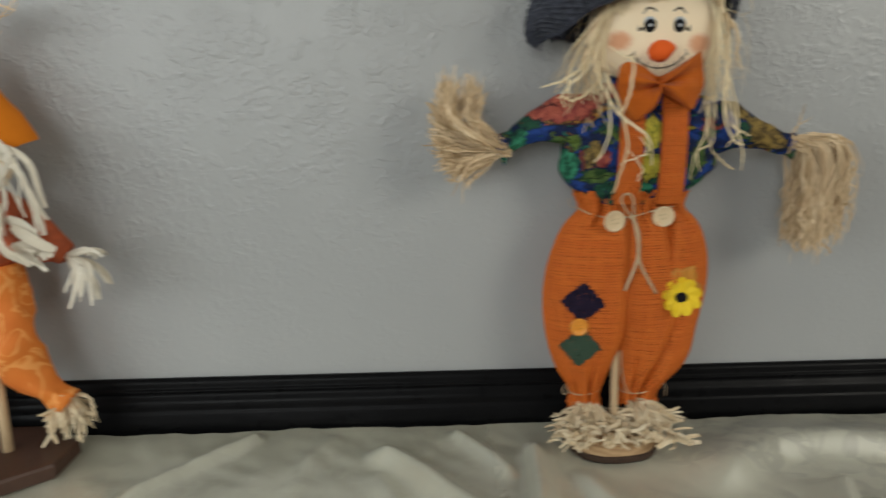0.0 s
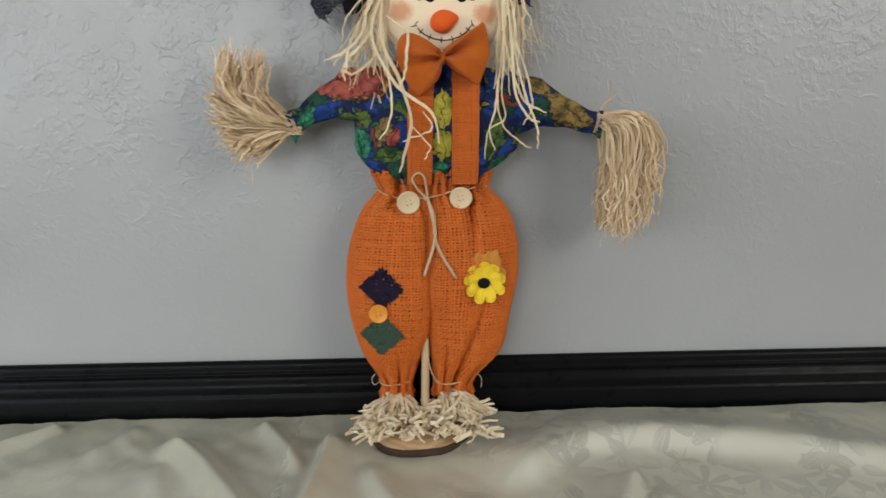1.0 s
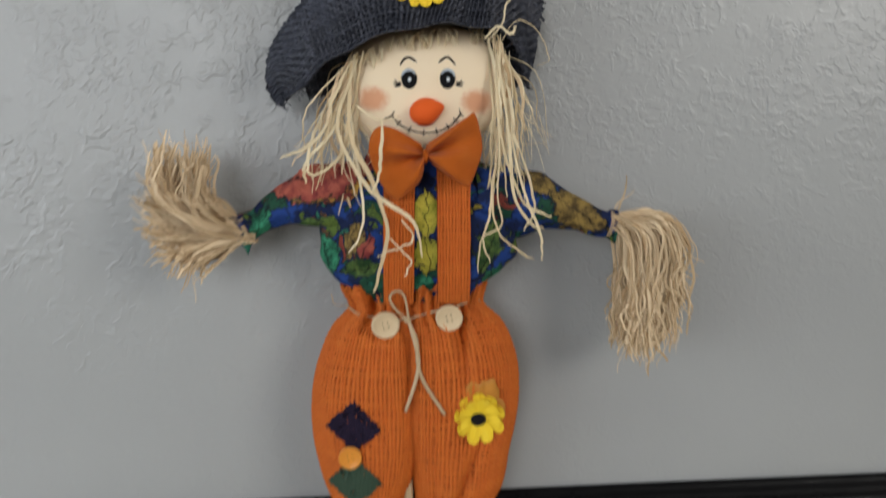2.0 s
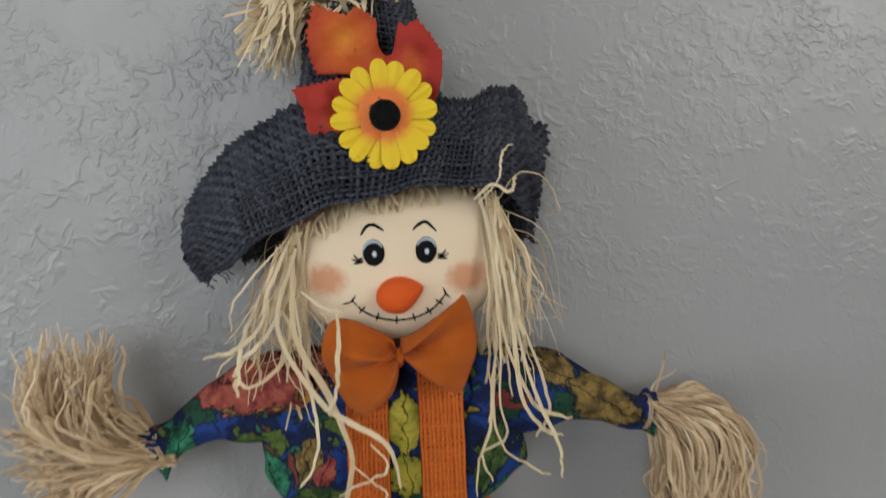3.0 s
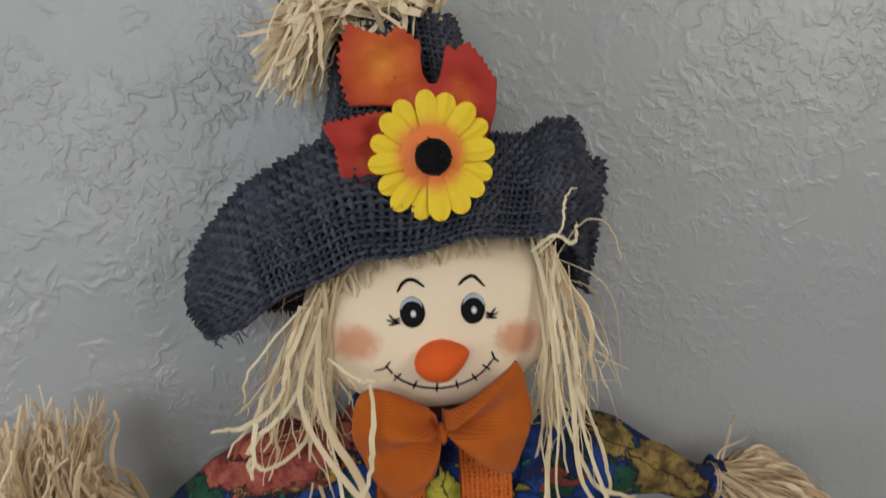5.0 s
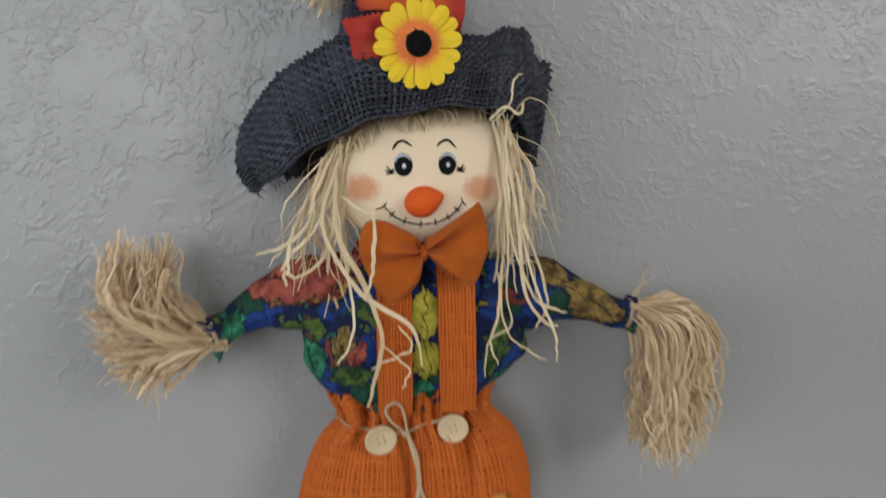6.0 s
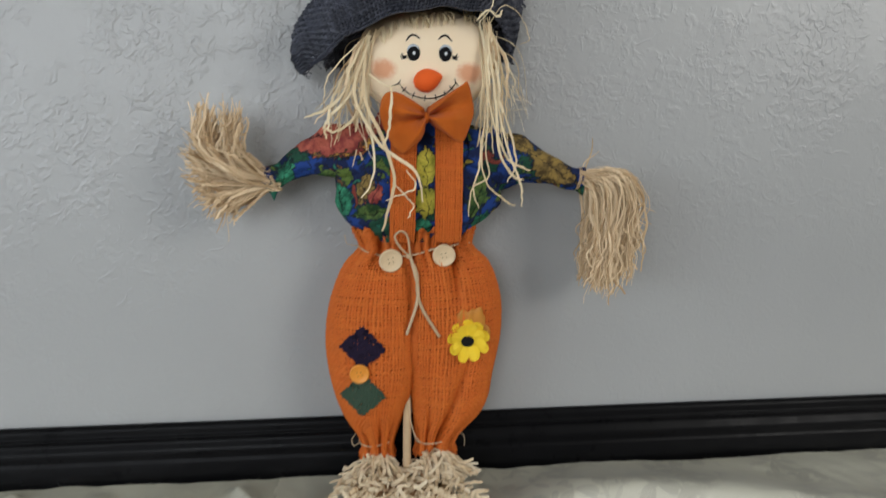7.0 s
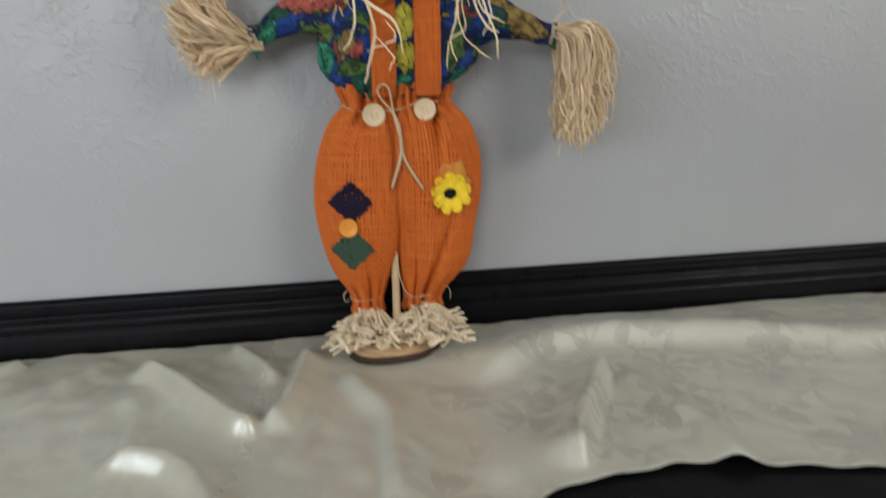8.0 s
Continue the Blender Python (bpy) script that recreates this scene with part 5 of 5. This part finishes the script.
# ---------------------------------------------------------------- the hat
UPPER = [(0.00, -0.1086, -0.030, 0.4067), (0.06, -0.1034, -0.034, 0.4310), (0.16, -0.0872, -0.040, 0.4550), (0.28, -0.0648, -0.050, 0.4727), (0.40, -0.0380, -0.060, 0.4840),
         (0.58, 0.0295, -0.064, 0.4831), (0.70, 0.0501, -0.058, 0.4850), (0.84, 0.0712, -0.048, 0.4905), (0.90, 0.0818, -0.044, 0.4894), (0.93, 0.0853, -0.040, 0.4776), (1.00, 0.0984, -0.030, 0.4670)]
LOWER = [(0.00, -0.0992, -0.034, 0.3927), (0.10, -0.0834, -0.056, 0.4015), (0.22, -0.0607, -0.074, 0.4163), (0.36, -0.0345, -0.086, 0.4298), (0.55, 0.0058, -0.091, 0.4395), (0.74, 0.0476, -0.081, 0.4409),
         (0.86, 0.0714, -0.062, 0.4335), (0.94, 0.0816, -0.046, 0.4197), (1.00, 0.0870, -0.034, 0.4020)]
LOWER_BACK = [(0.00, -0.0960, -0.034, 0.3960), (0.12, -0.0820, -0.018, 0.4020), (0.3, -0.0580, -0.014, 0.4010), (0.5, 0.0, -0.013, 0.4150), (0.8, 0.0700, -0.014, 0.4100), (1.00, 0.0840, -0.034, 0.4050)]


def rail(keys, s):
    return np.stack([table([(k[0], k[i]) for k in keys], s) if i else 0 * s for i in (1, 2, 3)], -1)


def brim_surface(u, v, lower=LOWER, bulge=0.012, back=False):
    u, v = np.broadcast_arrays(np.asarray(u, float), np.asarray(v, float))
    uc = np.clip(u, 0, 1)
    lo, hi = rail(lower, uc), rail(UPPER, uc)
    out = (u - uc)[..., None] * np.array([0.25, 0.04, -0.10])
    p = lo + (hi - lo) * v[..., None] + out
    k = np.sin(np.clip(v, 0, 1) * np.pi) * bulge * np.sin(uc * np.pi) ** 0.6
    p[..., 1] += k if back else -k
    p[..., 1] += 0.0020 * np.sin(uc * 21 + v * 2.5) + 0.0015 * np.sin(uc * 47 + v * 4)
    p[..., 2] += 0.0012 * np.sin(uc * 33)
    p[..., 1] = np.minimum(p[..., 1], -0.006)
    return p


def crown_surface(u, v):
    u, v = np.broadcast_arrays(np.asarray(u, float), np.asarray(v, float))
    t = np.pi * (1 - u)
    cx, cz = 0.0015 - 0.004 * v, 0.474 + 0.0640 * v
    rx = 0.0385 - 0.0130 * v + 0.001 * np.sin(v * 9)
    ry = 0.026 - 0.006 * v
    return np.stack([cx + rx * np.cos(t), -0.040 - ry * np.abs(np.sin(t)) ** 0.8 + 0.0012 * np.sin(u * 19 + v * 5), cz + 0.0015 * np.sin(u * 14)], -1)


def leaf_lobe(b, root, rim, y0, bend, mat, smooth=()):
    """One lobe of a cloth maple leaf: a rim with saw teeth, veins pressed in."""
    rim = np.array(rim, float)
    mid = rim.mean(0)
    pts = []
    for k in range(len(rim)):
        a, c = rim[k], rim[(k + 1) % len(rim)]
        n = max(2, int(np.linalg.norm(c - a) / 0.0015))
        near = k in smooth or np.linalg.norm((a + c) / 2 - root) < 0.016
        for i in range(n):
            p = a + (c - a) * i / n
            pts.append(p if near else mid + (p - mid) * (1 + 0.075 * ((i % 2) - 0.5)))
    pts = np.array(pts)
    rim3 = np.stack([pts[:, 0], 0 * pts[:, 0] + y0, pts[:, 1]], -1)

    def depth(P, s):
        dx, dz = P[..., 0] - root[0], P[..., 2] - root[1]
        ang, d = np.arctan2(dz, dx), np.hypot(dx, dz)
        return bend * (d / 0.05) ** 2 + 0.0011 * np.cos(ang * 11) * np.clip(d / 0.02, 0, 1) + 0.0008 * np.sin(d * 420 + ang * 3)

    outline_fan(b, (mid[0], y0, mid[1]), rim3, mat, 9, depth, 0.0007)


def hat():
    root = tagged(new("burlap_hat"), "dark charcoal burlap hat with frayed brim on the scarecrow", "hat")
    root.location = (0, 0, 0)
    # brim
    b = Build()
    # near-black sheet behind the threads stands in for shade in the gaps
    U, V = np.meshgrid(np.linspace(0.16, 0.99, 60), np.linspace(0.02, 0.98, 12))
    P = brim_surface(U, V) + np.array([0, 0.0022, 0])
    sheet(b, P, NAVY_SHADE_BACKING)
    weave(b, brim_surface, 78, 18, JUTE_NAVY, 0.0014, 0.66, (1.6, 1.6, 0.0, 0.7), R0(81), 0.0, 0.11)
    back = lambda u, v: brim_surface(0.13 + 0.87 * np.asarray(u, float), v, LOWER_BACK, 0.004, True)
    U, V = np.meshgrid(np.linspace(0.10, 0.97, 50), np.linspace(0, 0.97, 8))
    sheet(b, back(U, V), NAVY_SHADE_BACKING)
    weave(b, back, 96, 30, JUTE_NAVY, 0.00045, 0.74, (1, 2, 1.8, 0), R0(82), 0.0, 0.12)
    rnd = R0(83)
    for i in range(60):
        u = rnd.choice([rnd.uniform(0, 0.14), rnd.uniform(0.82, 1.0)])
        p = brim_surface(np.array([u]), np.array([rnd.choice([0.0, 1.0])]))[0]
        d = np.array([rnd.uniform(-0.006, 0.006), rnd.uniform(-0.003, 0.002), rnd.uniform(-0.006, 0.004)])
        strand(b, curve([p, p + d * 0.6 + rnd.uniform(-1, 1, 3) * 0.001, p + d], 6), 0.0007, JUTE_NAVY, 0.7, 4)
    part("brim", b, root, "wide drooping brim with frayed edge")
    # crown
    b = Build()
    # near-black front and back sheets paint the crown's inner shade
    U, V = np.meshgrid(np.linspace(0, 1, 40), np.linspace(0, 0.98, 14))
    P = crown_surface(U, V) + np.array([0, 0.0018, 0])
    sheet(b, P, NAVY_SHADE_BACKING)
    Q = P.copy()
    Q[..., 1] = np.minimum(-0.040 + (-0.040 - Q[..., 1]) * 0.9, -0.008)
    sheet(b, Q, NAVY_SHADE_BACKING)
    weave(b, crown_surface, 32, 25, JUTE_NAVY, 0.0011, 0.66, (0, 0, 0, 1.2), R0(84), 0.0, 0.12)
    part("crown", b, root)
    # cloth leaf
    b = Build()
    rnd = R0(85)
    hub = np.array([0.0075, 0.4765])
    fit = lambda pts: [(-0.003 + (x + 0.003) * 0.98 + 0.0006, 0.492 + (z - 0.492) * 0.98) for x, z in pts]
    leaf_lobe(b, hub, [(0.0125, 0.480), (0.0125, 0.5058), (0.0098, 0.5068), (0.0077, 0.5104), (0.0070, 0.516), (0.0078, 0.5222), (-0.0016, 0.5291), (-0.0066, 0.5251), (-0.0216, 0.5307), (-0.0262, 0.5198), (-0.026, 0.509), (-0.0236, 0.4985), (-0.004, 0.4978), (0.0, 0.480)], -0.0730, 0.003, LEAF, (0, 1, 2, 3, 4, 11, 12, 13))
    leaf_lobe(b, hub, [(0.0110, 0.480), (0.0110, 0.5060), (0.0135, 0.5066), (0.0150, 0.5095), (0.0162, 0.515), (0.0177, 0.5217), (0.0216, 0.5194), (0.0262, 0.5224), (0.0319, 0.5167), (0.0383, 0.5061), (0.0375, 0.495), (0.0348, 0.4857), (0.030, 0.478)], -0.0735, 0.003, LEAF, (0, 1, 2, 3, 4, 9, 10, 11, 12))
    leaf_lobe(b, hub, fit([(0.0040, 0.4720), (-0.0050, 0.4935), (-0.0120, 0.4950), (-0.0350, 0.4910), (-0.0305, 0.4810), (-0.0290, 0.4690), (-0.0205, 0.4655), (-0.0180, 0.4530), (-0.0050, 0.4480), (0.0030, 0.4600)]), -0.0855, 0.002, LEAF)
    part("leaf", b, root, "red and orange cloth maple leaf")
    # sunflower
    c = (0.0086, -0.0945, 0.4762)
    b = Build()
    rnd = R0(86)
    a = np.linspace(0, 2 * np.pi, 32, endpoint=False)
    sheet(b, [[(c[0] + k * 0.0125 * math.cos(t), c[1] + 0.0005 - d, c[2] + k * 0.0125 * math.sin(t)) for t in a] for k, d in ((1.0, 0.0), (0.9, 0.0012), (0.05, 0.0014))], PETAL_HAT, wrap=True)
    blob(b, (c[0], c[1] - 0.0018, c[2]), (0.0072, 0.0032, 0.0072), PILE, 28, 14)
    for i in range(150):
        t, r = rnd.uniform(0, 2 * np.pi), 0.0070 * math.sqrt(rnd.rand())
        p = np.array([c[0] + r * math.cos(t), c[1] - 0.0035, c[2] + r * math.sin(t)])
        strand(b, [p, p + np.array([rnd.uniform(-0.0008, 0.0008), -0.0012, rnd.uniform(-0.0008, 0.0008)]), p + np.array([rnd.uniform(-0.0012, 0.0012), -0.0022, rnd.uniform(-0.0012, 0.0012)])], 0.0006, PILE, 0.8, 3)
    flower = part("flower", b, root, "yellow cloth sunflower with black centre")
    for i in range(16):
        b = Build()
        petals(b, (c[0], c[1] + (0.0005 if i % 2 else -0.0004), c[2]), 1, 0.0060, 0.0252 + 0.0004 * math.sin(i * 2.1), 0.0094, PETAL_HAT, 0.10, 2 * math.pi * i / 16 + 0.1, 0.06, rnd, 0.0004)
        part("petal", b, flower)
    # raffia tuft on the top, and the hanging cord
    b = Build()
    rnd = R0(87)
    for i in range(430):
        k = rnd.rand()
        a0 = np.array([rnd.uniform(-0.026, 0.016), -0.045 + rnd.uniform(-0.015, 0.012), 0.534 + rnd.uniform(-0.003, 0.004)])
        if k < 0.42:
            e = np.array([rnd.uniform(-0.060, -0.034), -0.05 + rnd.uniform(-0.024, 0.02), rnd.uniform(0.502, 0.538)])
            m = np.array([(a0[0] + e[0]) / 2 - 0.004, (a0[1] + e[1]) / 2 - 0.006, 0.540 + rnd.uniform(-0.008, 0.010)])
        else:
            e = np.array([rnd.uniform(-0.046, 0.018), -0.05 + rnd.uniform(-0.024, 0.02), rnd.uniform(0.536, 0.560)])
            m = (a0 + e) / 2 + rnd.uniform(-1, 1, 3) * 0.012
        loose(b, rnd, a0, e, rnd.choice([0.0008, 0.0013, 0.0022, 0.0040]), STRAW_PALE if i % 5 else STRAW, 15, kink=0.0060, via=[m], thick=0.12)
    for e in ((0.027, -0.05, 0.5385), (0.022, -0.05, 0.548), (-0.070, -0.05, 0.531), (-0.066, -0.05, 0.515), (0.014, -0.055, 0.545)):
        loose(b, rnd, (-0.005, -0.05, 0.537), e, 0.0011, STRAW, 14, bend=0.014)
    part("raffia_tuft", b, root, "crinkled straw-coloured raffia tuft")
    b = Build()
    strand(b, curve([(-0.030, -0.042, 0.534), (-0.045, -0.044, 0.539), (-0.0525, -0.044, 0.550), (-0.054, -0.042, 0.566), (-0.045, -0.038, 0.578), (-0.036, -0.038, 0.566), (-0.033, -0.040, 0.552), (-0.028, -0.042, 0.538)], 40), 0.0018, CORD, 0.9, 6, 1.0, (0.1, -1, 0.2), 20)
    part("hanging_cord", b, root, "brown twisted hanging cord")
    return root


hat()


# ---------------------------------------------------------------- the second doll
def board_stand(cx, cy, z0):
    root = tagged(new("wooden_stand"), "dark brown stained board with a pale dowel", "stand")
    root.location = (cx, cy, z0)
    dark = plain_mat("brown_stained_wood", (0.065, 0.030, 0.018), 0.5, 0.35)
    a = np.linspace(0, 2 * np.pi, 8, endpoint=False) + np.pi / 8
    ring = lambda k, z: np.stack([0.076 * k * np.cos(a), 0.060 * k * np.sin(a), 0 * a + z], -1)
    b = Build()
    sheet(b, [ring(0.01, 0), ring(0.97, 0), ring(1, 0.002), ring(1, 0.013), ring(0.975, 0.0155), ring(0.01, 0.0155)], dark, wrap=True)
    part("board", b, root, smooth=False)
    b = Build()
    tube(b, [(0.010, 0.005, 0.014), (0.006, 0.012, 0.05), (0.002, 0.02, 0.10)], [0.0048, 0.0046], STAKE_WOOD, 12)
    part("dowel", b, root)


def second_doll():
    """The neighbouring scarecrow: felt hat, wide white raffia, printed orange trousers."""
    shirt = plain_mat("rust_red_print", (0.36, 0.07, 0.02), 0.8, 0.55)
    m = Nodes("orange_print_cotton")
    swirl = m.mapr(m.math("ABSOLUTE", m.math("SUBTRACT", m.noise(26, 2, 0.5, 1.5), 0.5)), 0.01, 0.05, 1.0, 0.0)
    legs = m.done(m.mix(swirl, m.mix(m.noise(20), (0.62, 0.13, 0.015, 1), (0.76, 0.24, 0.03, 1)), (0.80, 0.32, 0.08, 1)), 0.75, m.noise(200, 4), 0.4, 0.001)
    felt = cloth_mat("orange_felt", (0.74, 0.21, 0.012), 0.1, 1500)
    ribbon = straw_mat("white_raffia", (0.80, 0.74, 0.62, 1), (0.70, 0.62, 0.48, 1))
    b = Build()
    cx, y = -0.638, -0.055
    rnd = R0(91)
    # legs that bow outwards to tied ankles
    for s in (-1, 1):
        pts = [(cx + s * 0.014, y, 0.198), (cx + s * 0.017, y, 0.155), (cx + s * 0.021, y - 0.004, 0.118), (cx + s * 0.034, y, 0.086), (cx + s * 0.054, y, 0.062), (cx + s * 0.066, y, 0.052)]
        tube(b, curve(pts, 30), [0.026, 0.027, 0.026, 0.0215, 0.0125, 0.0145], legs, 26, 0.85, 0.005, s)
        for i in range(70):
            a = np.array([cx + s * 0.064, y, 0.056]) + rnd.uniform(-1, 1, 3) * 0.007
            e = a + np.array([s * rnd.uniform(-0.018, 0.024), rnd.uniform(-0.022, 0.014), -rnd.uniform(0.008, 0.046)])
            e[2] = max(e[2], TOP + 0.024)
            loose(b, rnd, a, e, 0.0044, STRAW_FEET, 9, bend=0.008, kink=0.005, thick=0.3)
        # sleeves and ribbon fingers
        tube(b, curve([(cx + s * 0.02, y, 0.252), (cx + s * 0.058, y - 0.004, 0.228), (cx + s * 0.088, y - 0.004, 0.208)], 14), [0.026, 0.024, 0.011], shirt, 20, 0.85, 0.004, 5)
        hand = np.array([cx + s * 0.088, y - 0.006, 0.207])
        for i in range(26):
            e = hand + np.array([s * rnd.uniform(-0.004, 0.036), rnd.uniform(-0.016, 0.012), rnd.uniform(-0.060, -0.018)])
            if i < 4:
                e = hand + np.array([s * rnd.uniform(0.026, 0.040), rnd.uniform(-0.012, 0.008), rnd.uniform(-0.008, 0.002)])
            mid = (hand + e) / 2 + np.array([s * 0.010, -0.004, 0.006])
            loose(b, rnd, hand, e, 0.0062, ribbon, 10, kink=0.004, via=[mid], thick=0.15)
        # ribbon wound round the cuff
        for i in range(7):
            a = np.array([cx + s * rnd.uniform(0.048, 0.066), y - 0.030, rnd.uniform(0.216, 0.250)])
            e = np.array([cx + s * rnd.uniform(0.076, 0.096), y - 0.026, rnd.uniform(0.196, 0.222)])
            loose(b, rnd, a, e, 0.0085, ribbon, 9, bend=0.006, thick=0.15)
        # long hair on the shoulders
        for i in range(14):
            a = np.array([cx + s * rnd.uniform(0.032, 0.058), y - 0.028, 0.318])
            e = np.array([cx + s * rnd.uniform(0.040, 0.092), y - 0.030 - rnd.rand() * 0.012, rnd.uniform(0.225, 0.262)])
            mid = (a + e) / 2 + np.array([s * rnd.uniform(0.004, 0.020), -0.008, 0.012])
            loose(b, rnd, a, e, 0.0046, ribbon, 14, kink=0.004, via=[mid], thick=0.15)
        loose(b, rnd, (cx + s * 0.050, y - 0.03, 0.262), (cx + s * 0.074, y - 0.035, 0.206), 0.010, ribbon, 10, via=[(cx + s * 0.052, y - 0.04, 0.226)], thick=0.15)
    blob(b, (cx, y, 0.228), (0.050, 0.030, 0.042), shirt, 40, 24)
    blob(b, (cx, y - 0.004, 0.300), (0.050, 0.028, 0.044), FACE, 40, 24)
    # cone hat with a wide soft rim
    a = np.linspace(0, 2 * np.pi, 48, endpoint=False)
    rows = []
    for k, z in ((0.074, 0.3090), (0.074, 0.3115), (0.063, 0.334), (0.050, 0.356), (0.036, 0.384), (0.020, 0.412), (0.002, 0.432)):
        w = 1 + 0.04 * np.sin(3 * a)
        rows.append(np.stack([cx - 0.003 + k * w * np.cos(a), y + np.minimum(0.52 * k * np.sin(a), 0.047), z + 0.10 * k * np.sin(2 * a + 1) * (k > 0.05)], -1))
    sheet(b, rows, felt, wrap=True)
    for i in range(50):
        a0 = np.array([cx + 0.012, y, 0.425])
        loose(b, rnd, a0, a0 + np.array([rnd.uniform(-0.03, 0.062), rnd.uniform(-0.02, 0.02), rnd.uniform(-0.012, 0.03)]), 0.0022, STRAW, 10, bend=0.014, kink=0.004)
    ob = part("scarecrow_doll", b)
    tagged(ob, "small scarecrow doll in orange felt hat with white raffia hair", "doll")


board_stand(-0.636, -0.080, TOP + 0.0050)
second_doll()
